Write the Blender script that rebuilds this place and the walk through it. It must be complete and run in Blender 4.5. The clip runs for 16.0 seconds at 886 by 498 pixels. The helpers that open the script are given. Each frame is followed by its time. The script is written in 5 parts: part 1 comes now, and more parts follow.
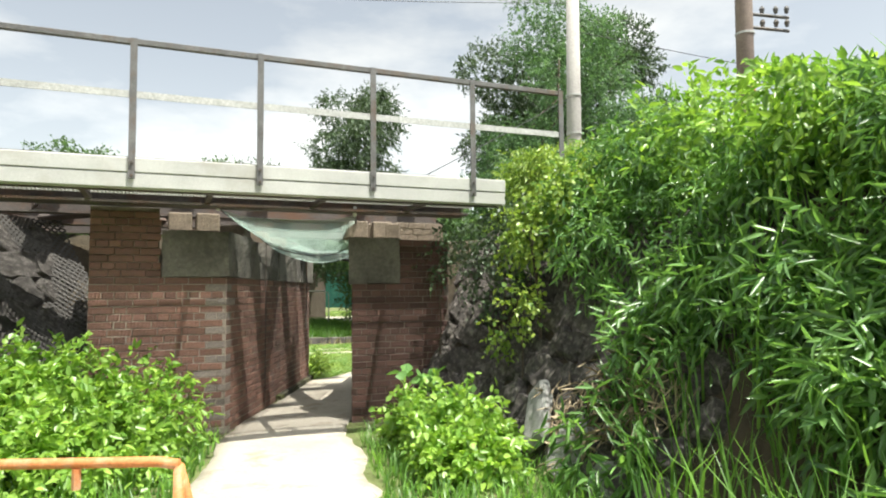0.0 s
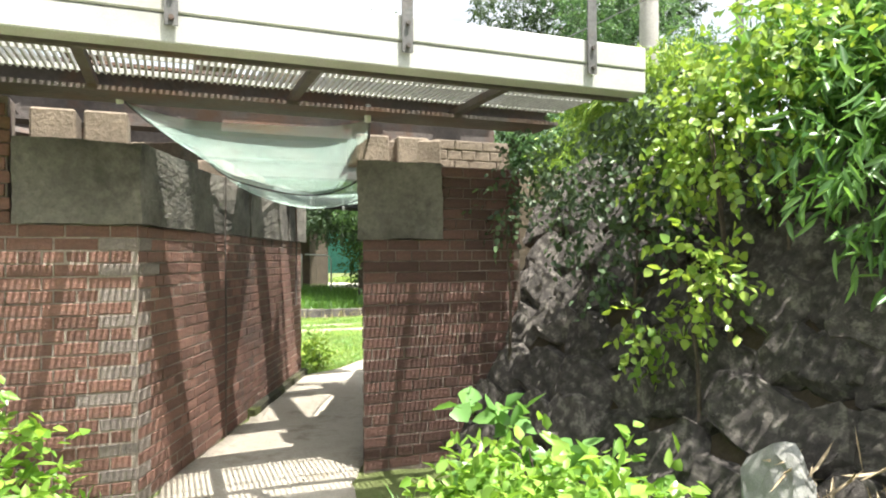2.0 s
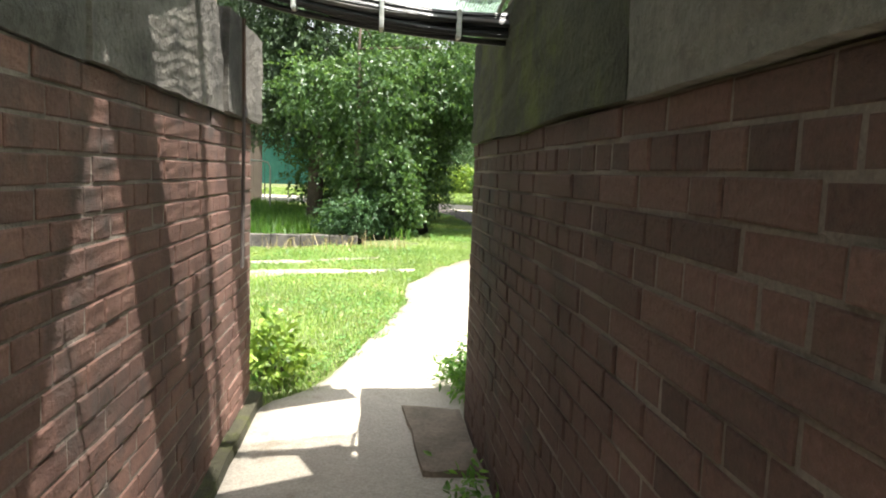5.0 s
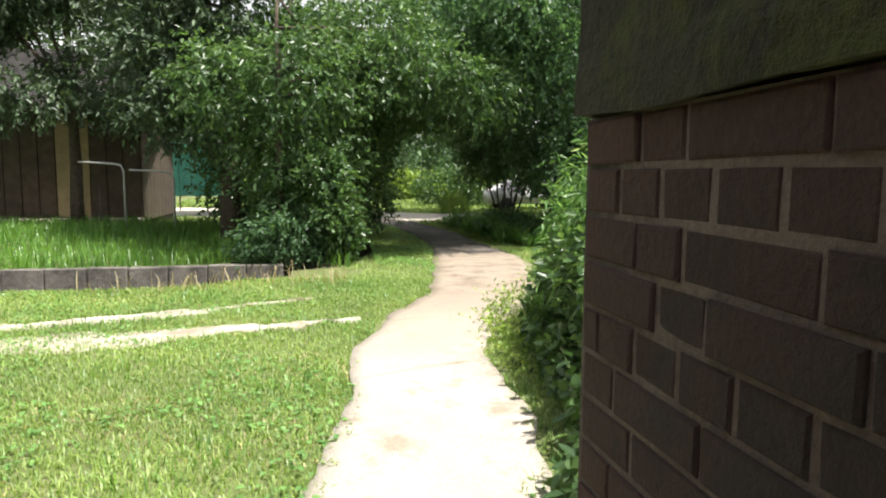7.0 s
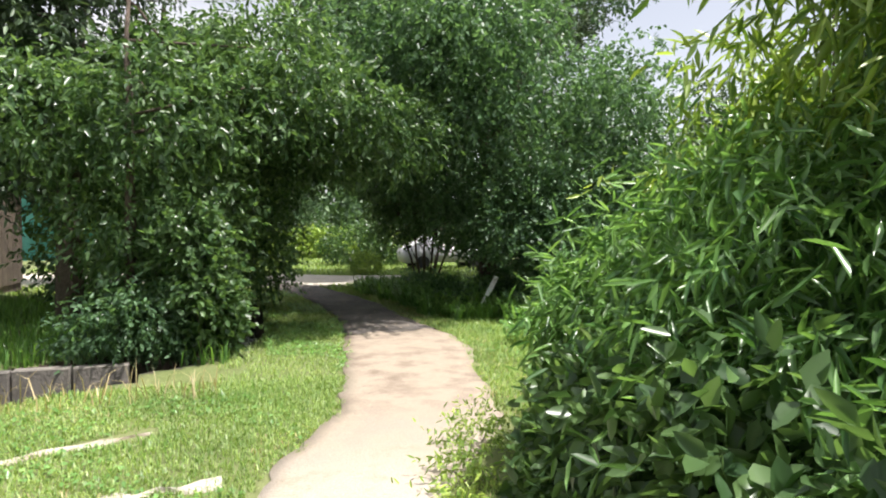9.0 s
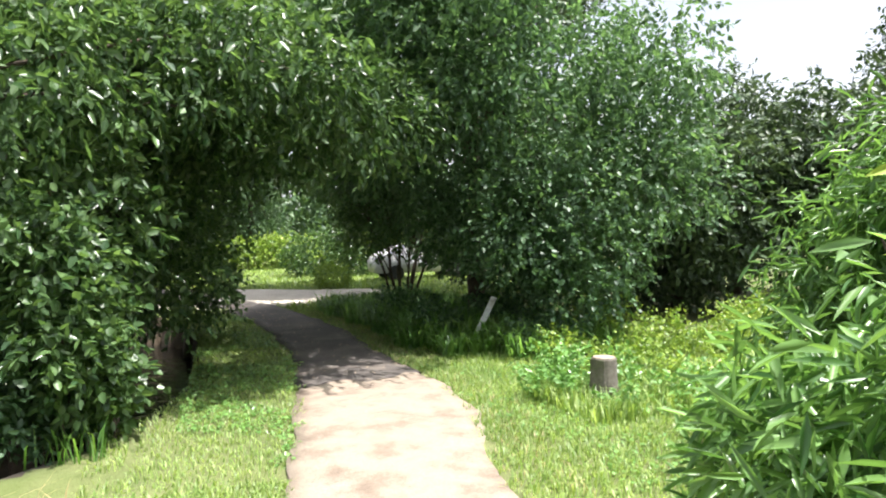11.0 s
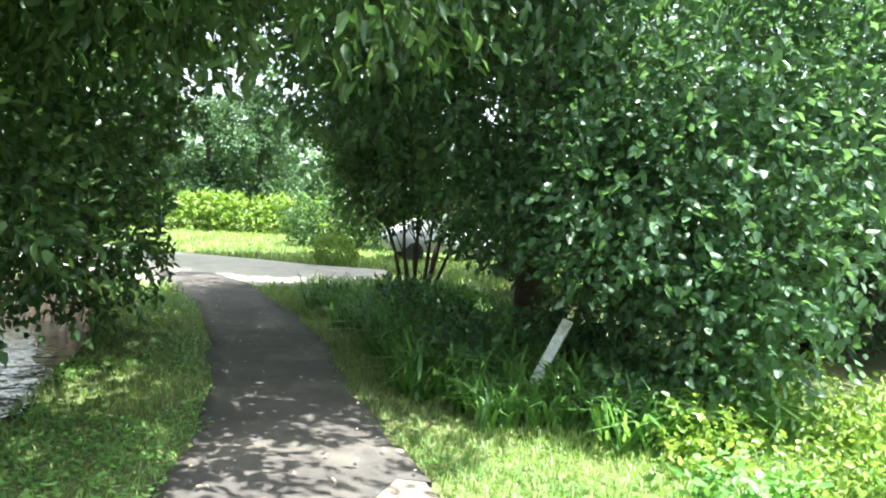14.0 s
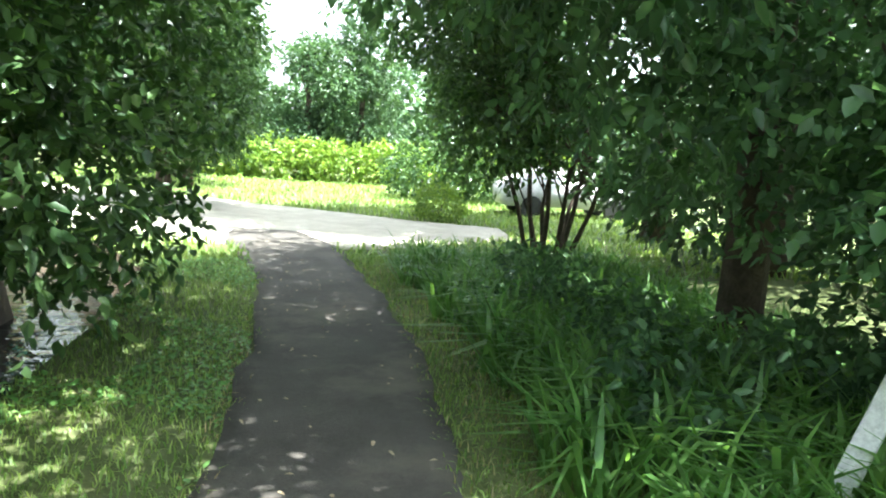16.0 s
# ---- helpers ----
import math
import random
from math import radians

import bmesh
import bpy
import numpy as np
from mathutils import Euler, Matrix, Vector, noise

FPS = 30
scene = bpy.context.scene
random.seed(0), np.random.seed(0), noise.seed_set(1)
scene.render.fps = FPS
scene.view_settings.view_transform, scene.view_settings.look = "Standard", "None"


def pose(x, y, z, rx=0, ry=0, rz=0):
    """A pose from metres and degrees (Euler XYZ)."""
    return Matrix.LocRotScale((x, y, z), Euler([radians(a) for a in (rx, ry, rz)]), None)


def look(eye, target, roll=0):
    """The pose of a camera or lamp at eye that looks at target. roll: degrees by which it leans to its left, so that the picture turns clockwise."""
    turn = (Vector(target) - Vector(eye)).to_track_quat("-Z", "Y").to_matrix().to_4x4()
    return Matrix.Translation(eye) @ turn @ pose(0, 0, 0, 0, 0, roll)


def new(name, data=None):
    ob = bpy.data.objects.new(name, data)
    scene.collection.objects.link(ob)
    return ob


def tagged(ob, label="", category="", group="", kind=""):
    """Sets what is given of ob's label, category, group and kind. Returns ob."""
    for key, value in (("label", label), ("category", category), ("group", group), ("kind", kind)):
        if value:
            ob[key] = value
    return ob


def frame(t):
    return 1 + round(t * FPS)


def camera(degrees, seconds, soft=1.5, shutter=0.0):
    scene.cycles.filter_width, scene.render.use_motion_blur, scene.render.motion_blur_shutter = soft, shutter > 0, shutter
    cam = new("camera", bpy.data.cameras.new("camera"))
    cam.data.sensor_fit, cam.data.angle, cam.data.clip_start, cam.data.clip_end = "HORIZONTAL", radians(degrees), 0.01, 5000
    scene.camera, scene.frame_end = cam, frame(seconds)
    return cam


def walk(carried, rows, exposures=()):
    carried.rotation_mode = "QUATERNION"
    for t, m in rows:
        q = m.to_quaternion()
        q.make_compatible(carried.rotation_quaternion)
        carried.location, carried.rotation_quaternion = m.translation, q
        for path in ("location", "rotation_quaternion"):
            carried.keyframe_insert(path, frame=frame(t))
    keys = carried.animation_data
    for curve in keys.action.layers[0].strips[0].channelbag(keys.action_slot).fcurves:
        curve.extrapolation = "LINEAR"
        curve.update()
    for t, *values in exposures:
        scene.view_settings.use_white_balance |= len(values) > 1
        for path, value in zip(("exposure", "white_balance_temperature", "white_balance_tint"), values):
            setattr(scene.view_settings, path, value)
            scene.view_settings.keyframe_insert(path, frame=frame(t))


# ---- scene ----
cam = camera(66.7, 16.0, 2.0)
METRES, EYE, TILT, LEAN, TURN = 23.0, 1.45, 8.4, 0.0, 0.0
ROWS = [
    (0.0, 0.0, 0.0, 0.0, -0.04, -4.66, 0.52),
    (0.5, -0.0024, 0.0337, -0.0057, -1.6, -6.68, -0.24),
    (1.0, -0.0097, 0.0691, -0.0101, -0.38, -7.02, 0.4),
    (1.5, -0.0139, 0.1023, -0.0159, -0.8, -7.18, 0.13),
    (2.0, -0.0209, 0.1373, -0.0209, 0.31, -7.63, 0.39),
    (2.5, -0.024, 0.1716, -0.026, 0.99, -7.35, 1.2),
    (3.0, -0.0364, 0.2042, -0.0301, 4.62, -7.58, 2.24),
    (3.5, -0.0462, 0.2362, -0.0352, 9.44, -11.2, 2.29),
    (4.0, -0.0591, 0.2647, -0.0404, 5.05, -14.12, -0.02),
    (4.5, -0.0642, 0.2963, -0.0456, -0.63, -14.76, -1.82),
    (5.0, -0.069, 0.3272, -0.0505, -5.23, -14.76, -2.89),
    (7.5, -0.0632, 0.4706, -0.0682, -12.59, -14.17, -2.74),
    (8.0, -0.06, 0.4985, -0.0727, -15.07, -14.68, -3.93),
    (8.5, -0.0515, 0.5286, -0.0753, -16.36, -13.8, -2.91),
    (9.0, -0.0447, 0.5554, -0.0785, -18.6, -9.29, -2.5),
    (11.5, -0.008, 0.696, -0.0947, -22.22, -8.81, -2.25),
    (12.0, -0.0004, 0.7233, -0.0993, -23.9, -8.88, -3.37),
    (12.5, 0.0127, 0.7529, -0.1035, -22.95, -8.86, -3.51),
    (13.0, 0.0244, 0.7823, -0.1077, -22.51, -8.97, -5.2),
    (13.5, 0.0375, 0.8116, -0.1133, -19.61, -10.54, -5.38),
    (14.0, 0.044, 0.8403, -0.1191, -18.47, -10.97, -6.67),
    (14.5, 0.0505, 0.8711, -0.1246, -14.26, -12.82, -6.59),
    (15.0, 0.055, 0.8996, -0.1301, -13.49, -14.82, -7.57),
    (15.5, 0.061, 0.9311, -0.1361, -11.24, -15.01, -6.94),
    (16.0, 0.067, 0.9603, -0.1423, -9.59, -16.0, -5.37),
]
walk(cam, [(t, pose(0, 0, EYE, TILT, LEAN, TURN) @ pose(METRES * x, METRES * y, METRES * z, 90 + pitch, roll, yaw)) for t, x, y, z, yaw, pitch, roll in ROWS],
     exposures=[(0.0, 0.95, 6500, 6), (1.5, 1.38, 6500, 7), (2.5, 1.7, 6450, 9), (4.0, 2.05, 6450, 10), (5.0, 1.5, 6450, 10), (7.5, 0.85, 6450, 13), (9.0, 0.92, 6350, 15), (12.0, 1.55, 6150, 16), (13.5, 2.0, 5900, 8), (15.0, 2.45, 5850, 2), (16.0, 2.6, 5850, 3)])

# ---- world, sun, exposure ----
SUN = Vector((0.28, -0.23, 1.0)).normalized()
world = bpy.data.worlds.new("world")
scene.world = world
world.use_nodes = True
wn = world.node_tree
sky = wn.nodes.new("ShaderNodeTexSky")
sky.sky_type = "NISHITA"
sky.sun_disc = False
sky.sun_elevation = math.asin(SUN.z)
sky.sun_rotation = math.atan2(SUN.x, SUN.y)
sky.dust_density = 2.5
sky.ozone_density = 0.5
sky.air_density = 1.2
wn.nodes["Background"].inputs[1].default_value = 0.07
# thin white summer clouds all over the sky
w_tc = wn.nodes.new("ShaderNodeTexCoord")
w_map = wn.nodes.new("ShaderNodeMapping")
w_map.inputs["Scale"].default_value = (1.0, 1.0, 2.6)
w_noise = wn.nodes.new("ShaderNodeTexNoise")
w_noise.inputs["Scale"].default_value = 2.1
w_noise.inputs["Detail"].default_value = 7.0
w_noise.inputs["Roughness"].default_value = 0.55
w_ramp = wn.nodes.new("ShaderNodeValToRGB")
w_ramp.color_ramp.elements[0].position = 0.44
w_ramp.color_ramp.elements[0].color = (0.45, 0.45, 0.45, 1)
w_ramp.color_ramp.elements[1].position = 0.6
w_ramp.color_ramp.elements[1].color = (0.95, 0.95, 0.95, 1)
w_grey = wn.nodes.new("ShaderNodeRGBToBW")
w_gain = wn.nodes.new("ShaderNodeMath")
w_gain.operation = "MULTIPLY"
w_gain.inputs[1].default_value = 3.0
w_mix = wn.nodes.new("ShaderNodeMix")
w_mix.data_type = "RGBA"
wn.links.new(w_tc.outputs["Generated"], w_map.inputs["Vector"])
wn.links.new(w_map.outputs[0], w_noise.inputs["Vector"])
wn.links.new(w_noise.outputs[0], w_ramp.inputs[0])
wn.links.new(sky.outputs[0], w_grey.inputs[0])
wn.links.new(w_grey.outputs[0], w_gain.inputs[0])
wn.links.new(w_ramp.outputs[0], w_mix.inputs[0])
wn.links.new(sky.outputs[0], w_mix.inputs[6])
wn.links.new(w_gain.outputs[0], w_mix.inputs[7])
wn.links.new(w_mix.outputs[2], wn.nodes["Background"].inputs[0])
sun_data = bpy.data.lights.new("sun", "SUN")
sun_data.energy = 5.0
sun_data.angle = radians(0.5)
sun_data.color = (1.0, 0.95, 0.87)
sun = new("sun", sun_data)
sun.matrix_world = look(SUN * 60, (0, 0, 0))


# ---- materials ----
def mat_base(name):
    m = bpy.data.materials.new(name)
    m.use_nodes = True
    nt = m.node_tree
    return m, nt, nt.nodes["Principled BSDF"]


def noise_node(nt, scale, detail=5.0, rough=0.6, coord="Object"):
    tc = nt.nodes.new("ShaderNodeTexCoord")
    n = nt.nodes.new("ShaderNodeTexNoise")
    n.inputs["Scale"].default_value = scale
    n.inputs["Detail"].default_value = detail
    n.inputs["Roughness"].default_value = rough
    nt.links.new(tc.outputs[coord], n.inputs["Vector"])
    return n


def ramp(nt, src, stops):
    r = nt.nodes.new("ShaderNodeValToRGB")
    els = r.color_ramp.elements
    while len(els) < len(stops):
        els.new(0.5)
    for e, (p, c) in zip(els, stops):
        e.position = p
        e.color = (*c, 1)
    nt.links.new(src, r.inputs[0])
    return r


def mix(nt, a, b, fac, blend="MIX"):
    n = nt.nodes.new("ShaderNodeMix")
    n.data_type = "RGBA"
    n.blend_type = blend
    for sock, v in ((n.inputs[0], fac), (n.inputs[6], a), (n.inputs[7], b)):
        if isinstance(v, (int, float)):
            sock.default_value = v
        elif isinstance(v, tuple):
            sock.default_value = (*v, 1)
        else:
            nt.links.new(v, sock)
    return n.outputs[2]


def bump(nt, bsdf, src, strength, dist=0.02):
    b = nt.nodes.new("ShaderNodeBump")
    b.inputs["Strength"].default_value = strength
    b.inputs["Distance"].default_value = dist
    nt.links.new(src, b.inputs["Height"])
    nt.links.new(b.outputs[0], bsdf.inputs["Normal"])


def rough_mat(name, dark, light, scale=4.0, fine=60.0, rough=0.9, bumps=0.5, metal=0.0, stain=None, stain_scale=1.2, coord="Object", per_piece=0.0):
    """A weathered surface: broad mottling, fine grain, stains and relief."""
    m, nt, b = mat_base(name)
    n1 = noise_node(nt, scale, 6, 0.65, coord)
    n2 = noise_node(nt, fine, 4, 0.7, coord)
    c1 = ramp(nt, n1.outputs[0], [(0.3, dark), (0.7, light)])
    g = ramp(nt, n2.outputs[0], [(0.3, (0.72, 0.72, 0.72)), (0.7, (1.18, 1.18, 1.18))])
    col = mix(nt, c1.outputs[0], g.outputs[0], 1.0, "MULTIPLY")
    if stain:
        n3 = noise_node(nt, stain_scale, 8, 0.7, coord)
        f = ramp(nt, n3.outputs[0], [(0.5, (0, 0, 0)), (0.64, (1, 1, 1))])
        col = mix(nt, col, stain, f.outputs[0])
    if per_piece:
        oi = nt.nodes.new("ShaderNodeObjectInfo")
        f = ramp(nt, oi.outputs["Random"], [(0.0, (1 - per_piece,) * 3), (1.0, (1 + per_piece,) * 3)])
        col = mix(nt, col, f.outputs[0], 1.0, "MULTIPLY")
    nt.links.new(col, b.inputs["Base Color"])
    b.inputs["Roughness"].default_value = rough
    b.inputs["Metallic"].default_value = metal
    bump(nt, b, n2.outputs[0], bumps)
    return m


def leaf_mat(name, dark, light, gloss=0.45, through_light=0.35, patch=0.6):
    """Leaves: each leaf has its own shade, light comes through them, and the upper side shines."""
    m, nt, b = mat_base(name)
    geo = nt.nodes.new("ShaderNodeNewGeometry")
    r = ramp(nt, geo.outputs["Random Per Island"], [(0.0, dark), (0.85, light), (1.0, tuple(min(1, c * 1.35) for c in light))])
    n1 = noise_node(nt, patch, 3, 0.5)
    g = ramp(nt, n1.outputs[0], [(0.3, (0.7, 0.75, 0.7)), (0.7, (1.2, 1.15, 1.1))])
    col = mix(nt, r.outputs[0], g.outputs[0], 1.0, "MULTIPLY")
    nt.links.new(col, b.inputs["Base Color"])
    b.inputs["Roughness"].default_value = gloss
    b.inputs["Specular IOR Level"].default_value = 0.5
    tr = nt.nodes.new("ShaderNodeBsdfTranslucent")
    warm = mix(nt, col, (1.4, 1.4, 0.75), 1.0, "MULTIPLY")
    nt.links.new(warm, tr.inputs["Color"])
    mx = nt.nodes.new("ShaderNodeMixShader")
    mx.inputs[0].default_value = through_light
    nt.links.new(b.outputs[0], mx.inputs[1])
    nt.links.new(tr.outputs[0], mx.inputs[2])
    nt.links.new(mx.outputs[0], nt.nodes["Material Output"].inputs["Surface"])
    return m


M_SOIL = rough_mat("soil_and_turf", (0.09, 0.12, 0.035), (0.17, 0.19, 0.07), 1.3, 35, 0.95, 0.8, stain=(0.1, 0.13, 0.035), stain_scale=0.9)
M_BANK = rough_mat("bank_earth", (0.03, 0.025, 0.015), (0.08, 0.06, 0.035), 2.5, 30, 0.95, 0.8)
M_PATH = rough_mat("worn_concrete_path", (0.36, 0.32, 0.26), (0.52, 0.475, 0.405), 1.1, 70, 0.92, 0.35, stain=(0.25, 0.21, 0.15), stain_scale=1.7)
# far path: a darker path colour that carries the shade of the trees
M_PATH_SHADED = rough_mat("shade_darkened_path", (0.065, 0.057, 0.05), (0.12, 0.107, 0.092), 1.4, 80, 0.9, 0.5, stain=(0.15, 0.13, 0.105), stain_scale=1.0)


def path_mat():
    """Worn concrete by the bridge that gives way to trodden brown earth further on."""
    m, nt, b = mat_base("worn_path")
    broad, grain, patch = noise_node(nt, 1.1, 6, 0.65), noise_node(nt, 70, 4, 0.7), noise_node(nt, 2.2, 8, 0.7)
    pale = ramp(nt, broad.outputs[0], [(0.3, (0.36, 0.32, 0.26)), (0.7, (0.52, 0.475, 0.405))])
    earth = ramp(nt, patch.outputs[0], [(0.32, (0.17, 0.13, 0.095)), (0.52, (0.29, 0.24, 0.18)), (0.72, (0.42, 0.37, 0.29))])
    tc = nt.nodes.new("ShaderNodeTexCoord")
    xyz = nt.nodes.new("ShaderNodeSeparateXYZ")
    nt.links.new(tc.outputs["Object"], xyz.inputs[0])
    wob = nt.nodes.new("ShaderNodeMath")
    wob.operation = "MULTIPLY_ADD"
    wob.inputs[1].default_value = 7.0
    nt.links.new(patch.outputs[0], wob.inputs[0])
    nt.links.new(xyz.outputs[1], wob.inputs[2])
    zone = nt.nodes.new("ShaderNodeMapRange")
    zone.inputs["From Min"].default_value = 18.6
    zone.inputs["From Max"].default_value = 22.0
    nt.links.new(wob.outputs[0], zone.inputs["Value"])
    col = mix(nt, pale.outputs[0], earth.outputs[0], zone.outputs[0])
    stain = ramp(nt, patch.outputs[0], [(0.52, (0, 0, 0)), (0.66, (0.8, 0.8, 0.8))])
    col = mix(nt, col, (0.25, 0.21, 0.15), stain.outputs[0])
    g = ramp(nt, grain.outputs[0], [(0.3, (0.72, 0.72, 0.72)), (0.7, (1.18, 1.18, 1.18))])
    col = mix(nt, col, g.outputs[0], 1.0, "MULTIPLY")
    nt.links.new(col, b.inputs["Base Color"])
    b.inputs["Roughness"].default_value = 0.93
    bump(nt, b, grain.outputs[0], 0.4)
    return m


M_WALK = path_mat()
M_DIRT = rough_mat("dry_dirt", (0.46, 0.41, 0.32), (0.64, 0.59, 0.49), 2.0, 50, 0.95, 0.6)
M_BRICK = rough_mat("red_brick", (0.135, 0.068, 0.053), (0.3, 0.162, 0.122), 3.0, 70, 0.9, 0.5, stain=(0.1, 0.072, 0.062), stain_scale=2.2, coord="Object", per_piece=0.3)
# east side: stained, and the passage's shade is put into darker brick and mortar
M_BRICK_EAST = rough_mat("shaded_stained_brick", (0.055, 0.028, 0.024), (0.155, 0.08, 0.063), 3.0, 70, 0.9, 0.5, stain=(0.05, 0.036, 0.031), stain_scale=1.5, per_piece=0.35)
M_MORTAR_EAST = rough_mat("shaded_stained_mortar", (0.1, 0.078, 0.066), (0.26, 0.21, 0.175), 2.2, 80, 0.95, 0.6, stain=(0.06, 0.048, 0.04), stain_scale=1.6)
M_BRICK_GREY = rough_mat("grey_brick", (0.17, 0.14, 0.125), (0.29, 0.245, 0.22), 5.0, 60, 0.9, 0.5, per_piece=0.15)
M_MORTAR = rough_mat("mortar", (0.2, 0.165, 0.138), (0.4, 0.34, 0.285), 3.0, 80, 0.95, 0.6, stain=(0.12, 0.092, 0.078), stain_scale=2.6)
M_CAP = rough_mat("old_concrete", (0.085, 0.078, 0.066), (0.23, 0.21, 0.18), 1.8, 28, 0.95, 0.9, stain=(0.055, 0.052, 0.045), stain_scale=1.6)
# moss on concrete; the base colour is darkened further for the dim passage
M_MOSS_SHADE = rough_mat("mossy_shaded_concrete", (0.026, 0.024, 0.016), (0.07, 0.066, 0.036), 3.2, 40, 0.95, 0.9, stain=(0.085, 0.1, 0.018), stain_scale=2.4)
M_FASCIA = rough_mat("pale_painted_concrete", (0.42, 0.42, 0.4), (0.56, 0.56, 0.53), 1.5, 160, 0.8, 0.08, stain=(0.36, 0.345, 0.31), stain_scale=1.1)
M_STEEL = rough_mat("grey_steel", (0.09, 0.088, 0.087), (0.165, 0.162, 0.16), 4.0, 40, 0.65, 0.25, stain=(0.11, 0.08, 0.06), stain_scale=3.0)
M_RAIL_PALE = rough_mat("galvanised_steel", (0.4, 0.4, 0.38), (0.55, 0.55, 0.53), 4.0, 40, 0.55, 0.2, metal=0.3)
M_GIRDER = rough_mat("dark_girder_steel", (0.06, 0.05, 0.045), (0.13, 0.11, 0.1), 2.0, 30, 0.75, 0.4, stain=(0.12, 0.065, 0.04))
M_TIMBER = rough_mat("weathered_timber", (0.13, 0.095, 0.065), (0.27, 0.2, 0.14), 3.0, 60, 0.9, 0.6)
M_BLOCK = rough_mat("bearing_stone", (0.15, 0.12, 0.09), (0.31, 0.25, 0.19), 4.0, 40, 0.9, 0.6)
M_STONE = rough_mat("dark_rubble_stone", (0.03, 0.026, 0.024), (0.11, 0.096, 0.087), 3.0, 22, 0.85, 0.9, stain=(0.22, 0.2, 0.175), stain_scale=2.4, per_piece=0.35)
# the west wing's stones, darker than those of the east wing
M_STONE_WEST = rough_mat("darker_rubble_stone", (0.025, 0.022, 0.02), (0.075, 0.066, 0.06), 3.0, 22, 0.9, 0.9, stain=(0.12, 0.11, 0.1), stain_scale=2.4, per_piece=0.35)
M_SLAB = rough_mat("pale_stone", (0.24, 0.24, 0.225), (0.36, 0.36, 0.34), 3.0, 40, 0.9, 0.6)
M_ORANGE = rough_mat("orange_paint", (0.5, 0.17, 0.05), (0.62, 0.25, 0.09), 6.0, 60, 0.55, 0.2, stain=(0.5, 0.33, 0.2), stain_scale=5)
M_POLE = rough_mat("utility_pole_concrete", (0.36, 0.34, 0.32), (0.48, 0.46, 0.43), 2.0, 50, 0.85, 0.3)
M_POLE_BROWN = rough_mat("brown_pole", (0.2, 0.15, 0.13), (0.3, 0.24, 0.2), 2.0, 40, 0.8, 0.3)
M_CABLE = rough_mat("black_cable", (0.015, 0.015, 0.016), (0.035, 0.035, 0.037), 8, 60, 0.42, 0.1)
M_WHITE = rough_mat("white_paint", (0.62, 0.63, 0.62), (0.8, 0.8, 0.79), 3.0, 40, 0.55, 0.15, stain=(0.42, 0.4, 0.35), stain_scale=4)
M_BARK = rough_mat("bark", (0.05, 0.037, 0.026), (0.13, 0.1, 0.075), 9.0, 40, 0.95, 1.0)
M_OLDBARK = rough_mat("grey_old_bark", (0.1, 0.09, 0.075), (0.24, 0.22, 0.18), 7.0, 40, 0.95, 1.0, stain=(0.12, 0.14, 0.07), stain_scale=5)
M_STUMP = rough_mat("cut_wood", (0.24, 0.19, 0.14), (0.4, 0.34, 0.27), 8.0, 60, 0.9, 0.6)
M_HUT = rough_mat("brown_boards", (0.06, 0.045, 0.033), (0.13, 0.1, 0.07), 3.0, 40, 0.9, 0.6)
M_HUT_PALE = rough_mat("ochre_board", (0.3, 0.23, 0.12), (0.42, 0.34, 0.2), 3.0, 40, 0.85, 0.4)
M_ROOF = rough_mat("dark_roof", (0.035, 0.032, 0.03), (0.08, 0.075, 0.07), 3.0, 30, 0.8, 0.5)
M_TEAL = rough_mat("teal_sheet", (0.1, 0.46, 0.4), (0.2, 0.6, 0.52), 2.0, 30, 0.6, 0.2)
M_NETBLACK = rough_mat("dark_net_cord", (0.03, 0.028, 0.026), (0.08, 0.073, 0.067), 3.0, 30, 0.8, 0.2)
M_STRAW = rough_mat("dry_straw", (0.3, 0.23, 0.14), (0.5, 0.41, 0.28), 5.0, 40, 0.85, 0.2)
M_CAR = rough_mat("pale_car_paint", (0.6, 0.6, 0.6), (0.7, 0.7, 0.7), 2.0, 20, 0.25, 0.02)

M_L_BAMBOO = leaf_mat("bamboo_leaf", (0.055, 0.14, 0.04), (0.18, 0.33, 0.105), 0.3, 0.42)
M_L_YELLOW = leaf_mat("young_leaf", (0.13, 0.27, 0.045), (0.29, 0.45, 0.09), 0.35, 0.4)
M_L_SHRUB = leaf_mat("shrub_leaf", (0.115, 0.223, 0.039), (0.299, 0.407, 0.084), 0.37, 0.35)
M_L_TREE = leaf_mat("tree_leaf", (0.042, 0.095, 0.038), (0.12, 0.205, 0.078), 0.32, 0.42)
M_L_PALE = leaf_mat("pale_tree_leaf", (0.055, 0.115, 0.06), (0.13, 0.235, 0.12), 0.4, 0.45)
M_L_DARK = leaf_mat("dark_tree_leaf", (0.036, 0.066, 0.036), (0.09, 0.142, 0.07), 0.46, 0.22)
M_L_FAR = leaf_mat("far_leaf", (0.045, 0.1, 0.048), (0.11, 0.19, 0.085), 0.45, 0.28)
M_L_BROAD = leaf_mat("broad_leaf", (0.115, 0.252, 0.07), (0.196, 0.369, 0.112), 0.32, 0.35)
M_GRASS = leaf_mat("grass_blade", (0.13, 0.24, 0.055), (0.31, 0.41, 0.135), 0.42, 0.42)
M_GRASS_DARK = leaf_mat("tall_grass_blade", (0.075, 0.18, 0.04), (0.18, 0.34, 0.08), 0.35, 0.5)
M_IRIS = leaf_mat("strap_leaf", (0.1, 0.22, 0.06), (0.2, 0.36, 0.11), 0.3, 0.45)
M_GRASS_DRY = leaf_mat("dry_grass_blade", (0.28, 0.23, 0.11), (0.48, 0.4, 0.22), 0.55, 0.25)


